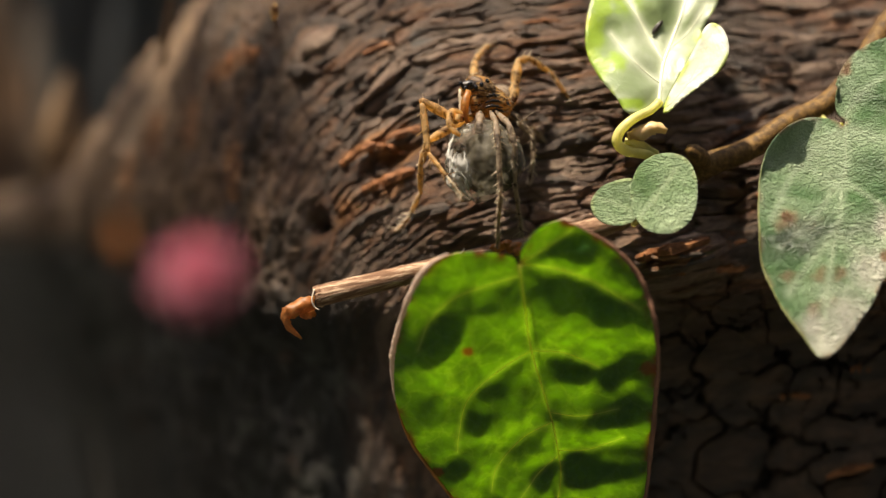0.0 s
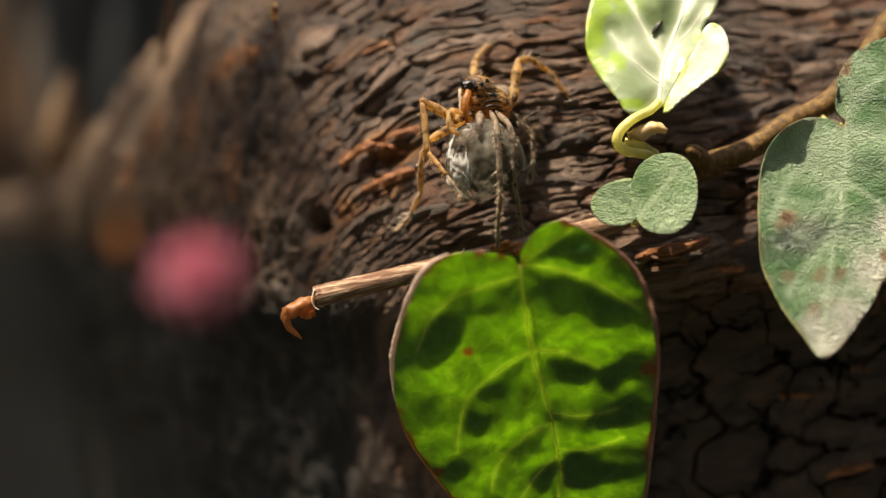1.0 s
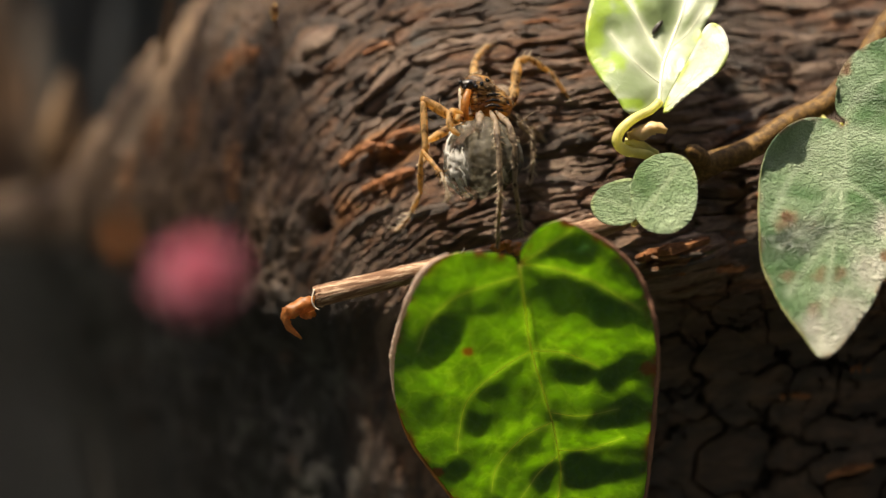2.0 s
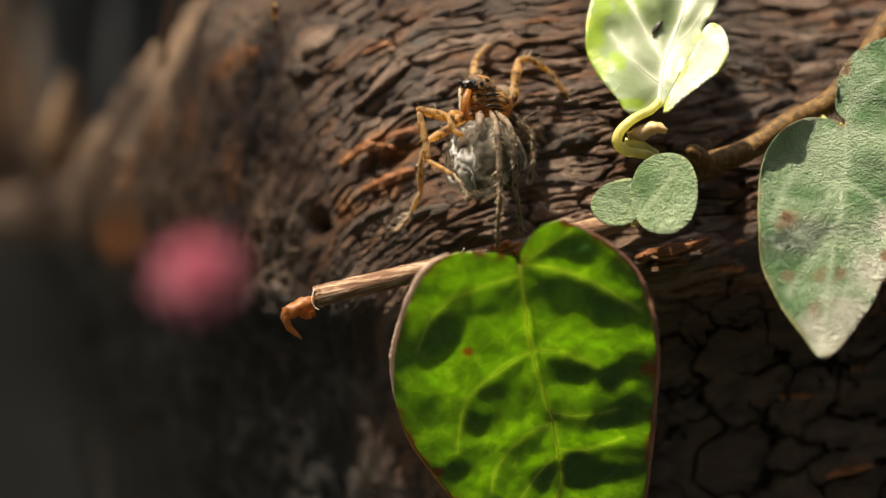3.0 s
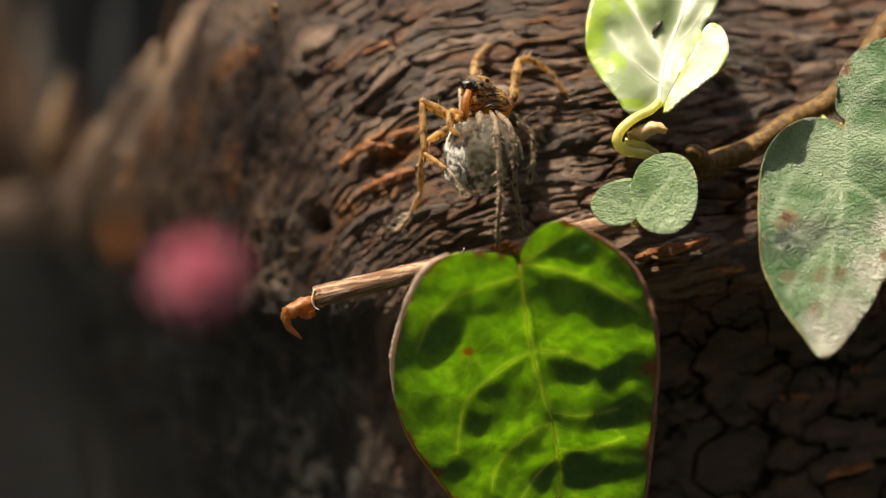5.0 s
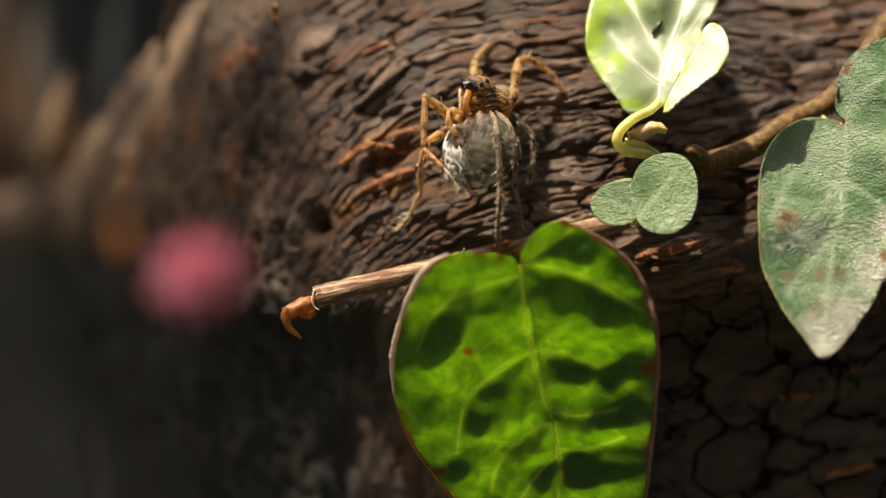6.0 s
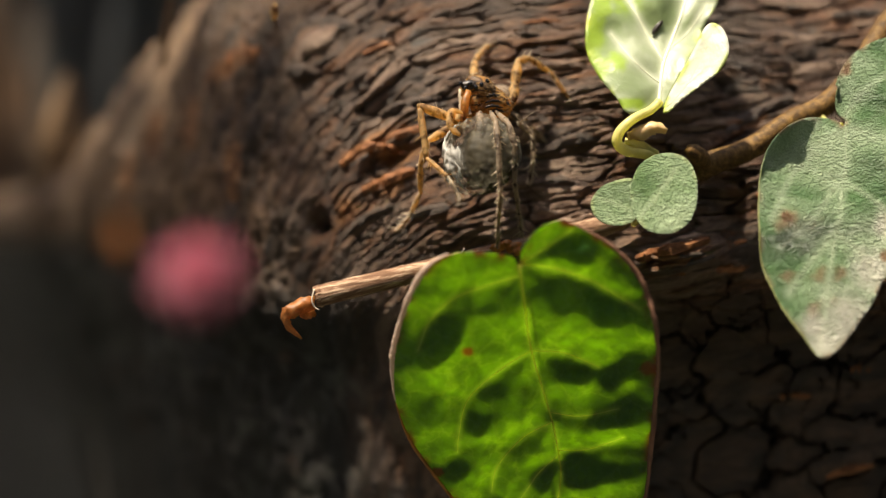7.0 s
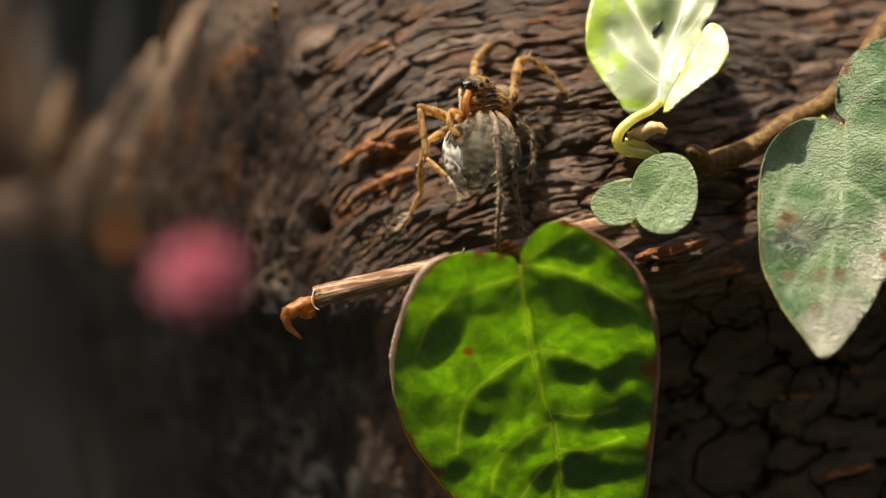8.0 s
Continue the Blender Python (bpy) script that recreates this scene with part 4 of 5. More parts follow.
def build_leaves():
    # the large hanging leaf, lit from behind
    ob = thing("leaf", mm((8.15, -9.00, -1.52)), "large glossy green heart-shaped leaf hanging from the vine, backlit", "leaf", "leaves of the vine")
    leaf = Leaf((9.14, -12.45, -5.20, 0.12, -0.55),
                [(8.01, -1.61), (7.20, -0.83), (5.10, -0.41), (0.95, -0.47), (-1.72, -1.96), (-3.72, -5.34), (-5.13, -9.71), (-5.63, -12.93), (-5.29, -17.26), (-3.79, -21.78), (-0.92, -26.29), (2.41, -30.69), (6.56, -35.45), (12.30, -40.48), (17.10, -37.81), (21.03, -33.95), (23.46, -29.76), (23.73, -23.80), (23.53, -16.70), (23.60, -12.62), (22.58, -7.38), (20.86, -2.98), (18.02, 0.06), (14.55, 2.13), (12.12, 2.94), (9.78, 2.00), (8.37, 0.06)],
                [[(8.07, -1.73), (8.77, -6.03), (9.72, -11.15), (11.33, -16.17), (12.72, -20.70), (13.82, -26.51), (13.01, -33.31), (12.27, -39.66)],
                 [(8.17, -2.82), (4.57, -3.91), (0.97, -5.37), (-1.46, -7.85), (-2.71, -11.02)],
                 [(8.43, -1.61), (12.08, -2.10), (16.15, -3.58), (21.04, -6.42)],
                 [(8.36, -1.49), (10.47, -0.06), (13.48, 2.01)],
                 [(9.72, -11.15), (6.33, -13.41), (2.79, -16.92), (1.80, -21.19), (1.69, -23.31)],
                 [(9.78, -11.21), (13.52, -11.52), (17.45, -13.22)],
                 [(12.53, -19.64), (9.16, -21.69), (6.31, -25.22), (5.72, -28.53)],
                 [(12.29, -18.59), (15.90, -19.00), (19.77, -18.02)],
                 [(13.55, -23.94), (11.00, -26.44), (8.79, -30.12)],
                 [(13.39, -23.43), (16.84, -23.28), (20.71, -21.57)]],
                bulge=0.6, quilt=0.62, quilt_size=4.4, step=0.27, seed=5, rim=0.55,
                extra=lambda x, z: 0.05 * np.maximum(0.5 - x, 0) ** 2 - 0.06 * np.maximum(x - 17.0, 0) ** 2 - pillows(x, z, GREEN_PILLOWS),
                spots=list(zip([(2.72, -11.14), (22.61, -13.15), (-0.59, -25.78), (17.37, 0.66)], (0.7, 1.1, 0.8, 0.7))))
    blade = leaf.build("blade", GREEN, ob, GREEN_VEIN, thick=0.22, vein_size=0.17, lift=0.03, vein_wide=0.27)
    leaf.margin(blade, "margin", 0.115, 0.30, 0.00034, EDGE_PALE, "pale curled leaf margin")
    leaf.margin(blade, "margin", 0.30, 0.48, 0.00022, EDGE_RUST, "rusty leaf margin")
    leaf.margin(blade, "margin", 0.56, 0.87, 0.00030, EDGE_BROWN, "dry brown leaf margin")
    bm = tube(bmesh.new(), spline([mm(p) for p in [(8.12, -10.50, -2.10), (7.88, -9.40, -1.76), (6.62, -5.50, -1.87), (4.25, -1.20, -2.06), (1.45, 2.20, -1.78)]], 24), [0.00020, 0.00011, 0.00010, 0.00016], 8)
    part("petiole", bm, GREEN_VEIN, ob)

    # the grey-green leaf beside it
    ob = thing("leaf", mm((45.76, 0.00, 14.69)), "grey-green heart-shaped leaf with brown stains and bumpy skin", "leaf", "leaves of the vine")
    leaf = Leaf((42.68, 3.22, -4.00, 0.20, 0.44),
                [(46.44, 14.89), (45.84, 16.05), (45.89, 18.71), (46.95, 21.46), (49.33, 23.71), (52.32, 25.00), (56.28, 25.59), (59.62, 23.48), (59.83, 17.66), (58.15, 11.33), (54.83, 5.90), (50.87, 1.33), (47.77, -3.67), (44.21, -8.46), (41.25, -10.88), (39.45, -11.37), (38.23, -9.56), (36.39, -6.60), (34.80, -2.39), (34.61, 2.55), (35.36, 7.67), (36.94, 11.78), (39.81, 14.40), (43.06, 15.29), (45.46, 14.93), (46.05, 14.19)],
                [[(46.41, 14.68), (45.62, 9.11), (43.80, 2.59), (41.80, -3.64), (39.73, -10.74)],
                 [(46.33, 14.20), (42.46, 11.07), (38.50, 7.05), (36.01, 3.19)],
                 [(46.40, 14.20), (49.66, 12.55), (54.41, 11.26)],
                 [(46.42, 15.23), (49.26, 18.81), (54.13, 21.83)],
                 [(45.27, 7.78), (40.67, 3.21), (36.93, 0.06)],
                 [(45.27, 7.78), (48.44, 5.19), (50.76, 2.61)],
                 [(43.57, 1.95), (39.96, -1.79), (37.27, -4.82)],
                 [(43.57, 1.95), (46.14, -0.56), (47.07, -3.05)]],
                bulge=0.25, quilt=1.5, step=0.34, seed=11, rim=0.35, quilt_size=6.5,
                extra=lambda x, z: -0.012 * np.maximum(-z - 1.0, 0) ** 2 - 0.45 * np.maximum(x - 43.5, 0) - pillows(x, z, GREY_PILLOWS) - 0.46 * (np.hypot(np.maximum(z - 8.3 - 0.75 * (x - 36.0), 0), 0.8) - 0.8) * (x < 46.0),
                sun_pales=list(zip([(43.70, -7.57), (47.17, -2.43), (40.37, -10.29), (49.38, 2.61), (42.08, -9.61), (39.68, -8.41)], (3.4, 3.0, 2.6, 2.0, 2.8, 2.2))),
                spots=list(zip([(47.03, 21.03), (46.99, 21.75), (37.70, 3.51), (48.79, -0.88)], (0.8, 0.9, 0.7, 1.0))),
                patches=list(zip([(37.68, 3.32), (41.91, -2.91), (37.83, -3.01), (40.62, -6.34), (46.86, 20.88), (39.91, 2.57)],
                                 ((1.6, 1.3, 20), (2.0, 1.0, 15), (1.5, 0.8, 0), (2.3, 0.9, 30), (0.9, 0.9, 0), (2.0, 0.7, 20)))))
    blade = leaf.build("blade", GREY_LEAF, ob, PALE_VEIN, vein_size=0.035)
    leaf.margin(blade, "margin", 0.58, 0.80, 0.00010, EDGE_OLIVE, "rough yellowish leaf margin")
    bm = tube(bmesh.new(), spline([mm(p) for p in [(46.31, 1.50, 14.45), (46.07, 3.00, 14.47), (45.64, 5.00, 15.15), (45.30, 6.50, 16.26)]], 14), [0.0003, 0.00035, 0.0004], 8)
    part("petiole", bm, YOUNG, ob)

    # two young round leaves on the node
    ob = thing("leaf", mm((23.79, 0.00, 2.66)), "small round pale green downy leaf on the vine node", "leaf", "leaves of the vine")
    leaf = Leaf((24.46, 6.08, -3.50, -0.15, 0.50),
                [(21.23, 4.36), (21.17, 6.76), (22.10, 9.19), (23.92, 10.64), (26.14, 10.94), (27.80, 9.99), (28.51, 7.81), (28.16, 4.97), (27.10, 2.87), (25.30, 1.74), (23.18, 1.81), (21.85, 2.83)],
                [[(21.63, 3.08), (23.82, 5.76), (26.27, 9.01)]], bulge=0.2, quilt=0.22, step=0.28, seed=21, rim=0.3)
    leaf.build("blade", ROUND_LEAF, ob, PALE_VEIN, vein_size=0.025)
    bm = tube(bmesh.new(), spline([mm(p) for p in [(22.20, -2.60, 3.38), (22.36, 0.00, 3.18), (22.36, 2.50, 3.04)]], 10), [0.0003, 0.0004], 8)
    part("petiole", bm, YOUNG, ob)
    ob = thing("leaf", mm((20.54, 0.00, 2.99)), "smaller round green leaf tucked behind its twin", "leaf", "leaves of the vine")
    leaf = Leaf((19.35, 5.21, -1.50, 0.00, 0.40),
                [(21.78, 7.97), (19.82, 7.84), (17.97, 6.98), (16.85, 5.34), (17.16, 3.78), (18.58, 2.75), (20.49, 2.68), (22.02, 3.58), (22.93, 5.86)],
                [[(22.04, 3.91), (19.99, 5.08), (17.77, 5.73)]], bulge=0.2, quilt=0.2, step=0.28, seed=23, rim=0.3)
    leaf.build("blade", ROUND_LEAF, ob, PALE_VEIN, vein_size=0.025)
    bm = tube(bmesh.new(), spline([mm(p) for p in [(21.81, -1.00, 4.07), (22.26, 1.00, 3.47), (22.44, 3.00, 2.99)]], 10), [0.0003, 0.0004], 8)
    part("petiole", bm, YOUNG, ob)

    # the pale young leaf above, with one half folded over
    ob = thing("leaf", mm((24.94, 1.00, 16.43)), "pale sunlit young leaf folded along its midrib", "leaf", "leaves of the vine")
    leaf = Leaf((24.94, 16.43, 1.00, -0.00, 0.45),
                [(24.99, 16.29), (21.41, 15.53), (20.08, 17.26), (18.27, 19.92), (16.97, 22.92), (16.85, 25.68), (17.59, 29.38), (18.99, 32.40), (21.94, 35.48), (26.32, 38.23), (31.26, 38.62), (33.11, 34.71), (33.20, 30.13), (31.55, 27.15), (29.85, 23.49), (27.53, 19.92), (25.82, 16.78)],
                [[(25.01, 16.43), (25.80, 21.34), (27.30, 24.95), (28.84, 28.63), (30.48, 33.94)],
                 [(25.49, 19.22), (22.39, 22.06), (19.95, 25.68)], [(26.05, 22.06), (24.05, 26.41), (22.27, 30.13)], [(26.51, 23.49), (29.05, 25.68), (31.76, 29.38)]],
                bulge=0.9, quilt=1.1, quilt_size=7.5, step=0.4, seed=31, rim=0.5, extra=lambda x, z: -pillows(x, z, WHITE_PILLOWS),
                patches=list(zip([(17.79, 25.68), (19.36, 21.48), (17.43, 22.77), (22.25, 29.75), (18.81, 29.38), (21.36, 16.78)],
                                 ((1.3, 3.8, 0), (2.7, 1.4, 30), (1.4, 2.0, 0), (2.2, 1.8, 0), (1.5, 2.8, -10), (2.0, 0.8, 0)))))
    fx, fz = [(25.53, 26.41)][0]
    rest = float(leaf.deep(np.array([fx]), np.array([fz]))[0])
    blade = leaf.build("blade", WHITE_LEAF, ob, WHITE_VEIN, vein_size=0.20)
    leaf = Leaf((25.83, 16.05, 0.50, -0.45, 0.30),
                [(25.46, 15.86), (26.03, 17.59), (27.56, 20.36), (29.23, 23.33), (30.38, 25.66), (31.31, 26.20), (32.32, 25.35), (32.79, 23.39), (32.45, 21.72), (31.41, 20.10), (29.56, 18.67), (27.38, 16.97), (26.12, 15.83)],
                [[(25.72, 16.25), (28.09, 18.96), (31.23, 24.89)], [(27.77, 18.64), (30.28, 20.85), (32.16, 22.76)]], bulge=0.25, quilt=0.2, step=0.32, seed=33, rim=0.4)
    leaf.build("folded_half", WHITE_BACK, ob, WHITE_VEIN, "white underside of the folded half", vein_size=0.03)
    bm = tube(bmesh.new(), spline([mm(p) for p in [(25.14, 1.00, 17.08), (23.87, 0.50, 15.98), (21.89, -0.50, 14.96), (20.29, -0.80, 13.51), (19.95, -0.50, 12.24), (21.06, 0.00, 11.31), (23.30, 1.00, 11.06), (25.54, 2.50, 10.39), (27.81, 4.00, 9.43)]], 40), [0.0005, 0.00055, 0.0006, 0.00065, 0.0006], 12)
    part("petiole", bm, YOUNG, ob, "curved yellow-green leaf stalk")
    bm = bmesh.new()
    egg(bm, mm((fx, rest - 0.15, fz)), (0.00035, 0.0003, 0.0010), Matrix.Rotation(radians(35), 3, "Y"), 10, 8, 0.3)
    fleck = part("debris_fleck", bm, MASK_DARK)
    tagged(fleck, "tiny dark brown fleck lying on the pale leaf", "debris")


def petal_sheet(line, widths, curl, thick=0.00015, across=7):
    """A thin curled scale along a line: a strip with real thickness."""
    bm = bmesh.new()
    n = len(line)
    rows = []
    for i, p in enumerate(line):
        way = (line[min(i + 1, n - 1)] - line[max(i - 1, 0)]).normalized()
        side = way.cross(Vector((0, -1, 0))).normalized()
        f = i / (n - 1) * (len(widths) - 1)
        j = min(int(f), len(widths) - 2)
        w = widths[j] + (widths[j + 1] - widths[j]) * (f - j)
        row = []
        for k in range(across):
            s = 2 * k / (across - 1) - 1
            wob = 0.5 * w * noise.noise(Vector((i * 0.7, k * 0.9, p.x * 900)))
            row.append(p + side * (s * w + wob) + Vector((0, -1, 0)) * (curl * w * (1 - s * s) + wob))
        rows.append(row)
    f = [[bm.verts.new(q) for q in r] for r in rows]
    b = [[bm.verts.new(q + Vector((0, thick, 0))) for q in r] for r in rows]
    for i in range(n - 1):
        for k in range(across - 1):
            bm.faces.new((f[i][k], f[i + 1][k], f[i + 1][k + 1], f[i][k + 1]))
            bm.faces.new((b[i][k], b[i][k + 1], b[i + 1][k + 1], b[i + 1][k]))
        for k in (0, across - 1):
            bm.faces.new((f[i][k], b[i][k], b[i + 1][k], f[i + 1][k]))
    for i in (0, n - 1):
        for k in range(across - 1):
            bm.faces.new((f[i][k], f[i][k + 1], b[i][k + 1], b[i][k]))
    bmesh.ops.recalc_face_normals(bm, faces=bm.faces)
    return bm


# ---- the vine ----
def build_vine():
    ob = thing("vine", mm((29.69, 5.00, 9.49)), "woody brown vine stem creeping over the log, cut at its end", "vine")
    # dry outer length, up to the node
    line = spline([mm(p) for p in [(-14.75, 0.00, -5.52), (-9.39, 0.50, -4.24), (-2.89, 1.50, -2.69), (4.38, 3.00, -0.93), (9.76, 4.00, 0.33), (15.21, 5.00, 1.75), (19.95, 5.20, 3.03), (23.96, 5.00, 5.12), (28.00, 5.00, 7.81), (29.89, 5.00, 9.29)]], 70)
    bm = tube(bmesh.new(), line, [0.00125, 0.0012, 0.00115, 0.0011, 0.0012, 0.0013, 0.0012, 0.0013, 0.0014], 18, 0.045, 2)
    part("dry_stem", bm, TWIG, ob, "dry pale brown twig with a cut end")
    line = spline([mm(p) for p in [(28.34, 5.00, 8.68), (29.89, 5.00, 9.42), (32.72, 5.00, 10.50), (36.88, 5.50, 12.09), (41.75, 6.00, 15.32), (46.27, 7.00, 17.47), (50.74, 8.50, 22.13), (54.96, 11.00, 27.76), (61.99, 16.00, 36.28)]], 60)
    bm = tube(bmesh.new(), line, [0.0013, 0.0017, 0.0014, 0.00135, 0.0013, 0.0013, 0.0013, 0.0012], 14, 0.06, 4)
    part("green_stem", bm, VINE, ob, "olive brown living stem")
    # the broken stub on the node
    bm = tube(bmesh.new(), spline([mm(p) for p in [(31.26, 4.50, 10.00), (29.97, 2.80, 10.81), (29.01, 2.00, 11.40), (28.35, 2.00, 11.80)]], 10), [0.0011, 0.0010, 0.0009, 0.0005], 9, 0.22, 6)
    part("stub", bm, VINE, ob, "broken dark brown stub")
    # rings on the dry stem
    for q, r in (((-4.59, 1.30, -3.02), 0.00128), ((-14.18, 0.10, -5.40), 0.00140)):
        c = mm(q)
        way = Vector((0.95, 0.05, 0.22)).normalized()
        part("node_ring", tube(bmesh.new(), [c - way * 0.0003, c, c + way * 0.0003], [r * 0.9, r, r * 0.9], 14, 0.06, 8), TWIG, ob)
    # dried curled scale at the cut end
    scale = petal_sheet(spline([mm(p) for p in [(-14.66, -0.30, -6.23), (-16.07, -1.00, -6.39), (-17.32, -1.30, -7.15), (-17.91, -1.20, -7.86), (-17.55, -1.00, -8.97), (-16.18, -0.60, -10.29)]], 22), [0.0008, 0.0009, 0.0009, 0.0005, 0.0004, 0.0001], 0.8, 0.0001)
    part("dried_scale", scale, DRY, ob, "curled orange-brown dried scale")
    scale = petal_sheet(spline([mm(p) for p in [(-14.86, 0.40, -6.97), (-15.53, 0.00, -7.28), (-16.45, -0.50, -7.45)]], 10), [0.0007, 0.0009, 0.0003], 0.5)
    part("dried_scale", scale, DRY, ob)
    part("fibre", tube(bmesh.new(), spline([mm(p) for p in [(-14.69, -1.20, -4.58), (-14.93, -1.40, -5.73), (-14.68, -1.30, -6.57), (-14.11, -1.20, -6.96)]], 16), [0.00009, 0.00012, 0.00005], 5), FIBRE, ob, "pale peeled fibre")
    # shreds where the spider stands
    for i, pts in enumerate(([(5.52, 1.50, 0.33), (6.16, 1.20, 0.07), (6.69, 1.20, -0.33)], [(6.57, 1.60, -0.07), (7.35, 1.30, 0.59), (8.27, 1.30, 0.33)], [(7.48, 1.40, -0.33), (8.25, 1.10, 0.20), (9.07, 1.50, 0.72)], [(7.93, 1.20, 0.07), (8.58, 1.10, -0.33), (8.92, 1.20, -0.72)])):
        part("dried_scale", petal_sheet(spline([mm(p) for p in pts], 9), [0.0003, 0.0006, 0.0002], 0.5), DRY, ob)
    part("fibre", tube(bmesh.new(), spline([mm(p) for p in [(1.84, 1.50, -0.72), (2.23, 1.20, -0.33), (2.49, 1.00, 0.07)]], 8), [0.00012, 0.00008], 5), FIBRE, ob)
    # yellow scale beside the leaf stalk
    scale = petal_sheet(spline([mm(p) for p in [(21.22, 0.20, 13.08), (22.81, 0.00, 13.32), (24.40, -0.20, 13.95), (25.66, -0.40, 13.55)]], 14), [0.0004, 0.0009, 0.0008, 0.0003], 0.7)
    part("bud_scale", scale, BUD, ob, "yellow bud scale with a pinkish tip")
    scale = petal_sheet(spline([mm(p) for p in [(20.92, 0.40, 12.45), (22.58, 0.60, 11.95), (25.03, 1.50, 11.10)]], 12), [0.0004, 0.0008, 0.0003], 0.6)
    part("bud_scale", scale, YOUNG, ob)


def build_clutter():
    # a pink flower head on a thin stalk, close by
    c = mm((-13.35, -73.40, -1.52))
    ob = thing("flower", Vector((c.x - 0.006, c.y + 0.006, 0.0)), "small round pink flower head on a thin stalk", "flower")
    part("stalk", tube(bmesh.new(), spline([Vector((c.x - 0.006, c.y + 0.006, -0.002)), c + Vector((-0.004, 0.004, -0.06)), c + Vector((0, 0, -0.02)), c], 30), [0.00006, 0.00004, 0.00004], 6), MASK_DARK, ob)
    rng = random.Random(4)
    for i in range(60):
        zf = 1 - 2 * (i + 0.5) / 60
        a = i * 2.39996
        way = Vector((math.cos(a) * math.sqrt(1 - zf * zf), math.sin(a) * math.sqrt(1 - zf * zf), zf))
        bm = egg(bmesh.new(), (0, 0, 0), (0.00056, 0.00021, 0.00090), None, 8, 6)
        turn = way.to_track_quat("Z", "Y").to_matrix().to_4x4()
        bmesh.ops.transform(bm, matrix=Matrix.Translation(c + way * rng.uniform(0.0011, 0.0018)) @ turn, verts=bm.verts)
        part("petal", bm, PINK, ob)
    # dried orange leaf bits
    c = mm((-18.50, -70.00, 0.42))
    ob = thing("dry_leaf", Vector((c.x, c.y, 0.0)), "small dried orange-brown leaf on a thin stalk", "leaf")
    part("blade", petal_sheet(spline([c + Vector((0, 0, 0.0011)), c, c + Vector((0.0003, 0, -0.001))], 10), [0.0003, 0.0006, 0.0002], 0.5), DRY, ob)
    part("stalk", tube(bmesh.new(), spline([Vector((c.x, c.y, -0.002)), c + Vector((0.003, 0.002, -0.05)), c], 20), [0.00009, 0.00007], 6), MASK_DARK, ob)
    ob = thing("dead_twig", mm((-43.14, 52.00, 33.96)), "thin dead orange-brown twig standing on the log", "twig")
    part("stem", tube(bmesh.new(), spline([mm(p) for p in [(-46.33, 60.00, 29.81), (-44.13, 54.00, 33.77), (-42.69, 50.00, 37.14), (-40.93, 46.00, 43.26)]], 16), [0.0006, 0.0007, 0.0006, 0.0003], 8, 0.1, 2), TWIG, ob)
    # a dead stem, broken off, that stands beside the log
    c = mm((-100.0, 178.0, -4.0))
    ob = thing("dead_stalk", c, "dry tan plant stalk, broken off, standing on the log", "stalk")
    pts = [c, c + Vector((0.001, 0.0, 0.014)), c + Vector((-0.001, -0.001, 0.030)), c + Vector((0.001, 0.0, 0.043)), c + Vector((0.002, 0.0, 0.050))]
    part("stem", tube(bmesh.new(), spline(pts, 30), [0.0036, 0.0038, 0.0044, 0.0040, 0.0026, 0.0006], 16, 0.14, 5), STALK, ob)
    for k, (dx, dz, lean) in enumerate(((-0.004, 0.006, -0.004), (0.004, 0.014, 0.006), (0.004, 0.0, 0.009))):
        a = c + Vector((dx * 0.6, -0.003, dz))
        part("torn_strip", tube(bmesh.new(), spline([a, a + Vector((lean * 0.5, -0.001, 0.010)), a + Vector((lean, -0.002, 0.024))], 12), [0.0013, 0.0016, 0.0003], 8, 0.2, k), STALK, ob)
    ob = thing("bud_husk", mm((-21.65, 17.00, 29.59)), "tiny amber bud husk on the log", "husk")
    part("husk", egg(bmesh.new(), mm((-21.31, 14.00, 30.03)), (0.0005, 0.0005, 0.0011), None, 12, 9, 0.2, 2.0), SKIN, ob)
    part("stalk", tube(bmesh.new(), [mm((-21.31, 14.00, 29.38)), mm((-21.71, 18.00, 28.83))], [0.0002, 0.0003], 6), VINE, ob)
    leafy = petal_sheet(spline([mm(p) for p in [(53.79, 2.00, 1.38), (51.96, 1.50, 0.07), (50.85, 1.50, -1.12), (51.16, 2.00, -2.57), (52.84, 3.00, -3.92)]], 16), [0.0006, 0.0012, 0.0011, 0.0009, 0.0003], 0.4)
    tagged(part("dry_leaf", leafy, DRY), "dried orange leaf curled behind the grey-green leaf", "leaf")


# ---- the spider ----
PALPS = []


def bristles(bm, line, count, length, size, seed, lean=0.6):
    rng = random.Random(seed)
    n = len(line)
    for i in range(count):
        f = rng.uniform(0.1, 0.97) * (n - 1)
        j = min(int(f), n - 2)
        p = line[j].lerp(line[j + 1], f - j)
        way = (line[j + 1] - line[j]).normalized()
        out = Vector((rng.uniform(-1, 1), rng.uniform(-1, 0.6), rng.uniform(-1, 1)))
        out = (out - way * out.dot(way)).normalized()
        tip = p + (out + way * lean).normalized() * length * rng.uniform(0.6, 1.2)
        tube(bm, [p, tip], [size, size * 0.25], 3)


def jointed(points, radii, per=7):
    """A leg's line and radii: straight segments with thicker joints."""
    line, size = [], []
    for (p, q), (r, s) in zip(zip(points, points[1:]), zip(radii, radii[1:])):
        for k in range(per):
            t = k / per
            swell = 0.74 + 0.42 * math.sin(math.pi * t) ** 0.8 + 0.04 * math.sin(17 * t + 40 * r * 1000)
            line.append(Vector(p).lerp(Vector(q), t))
            size.append((r + (s - r) * t) * swell)
    line.append(Vector(points[-1]))
    size.append(radii[-1])
    return line, size


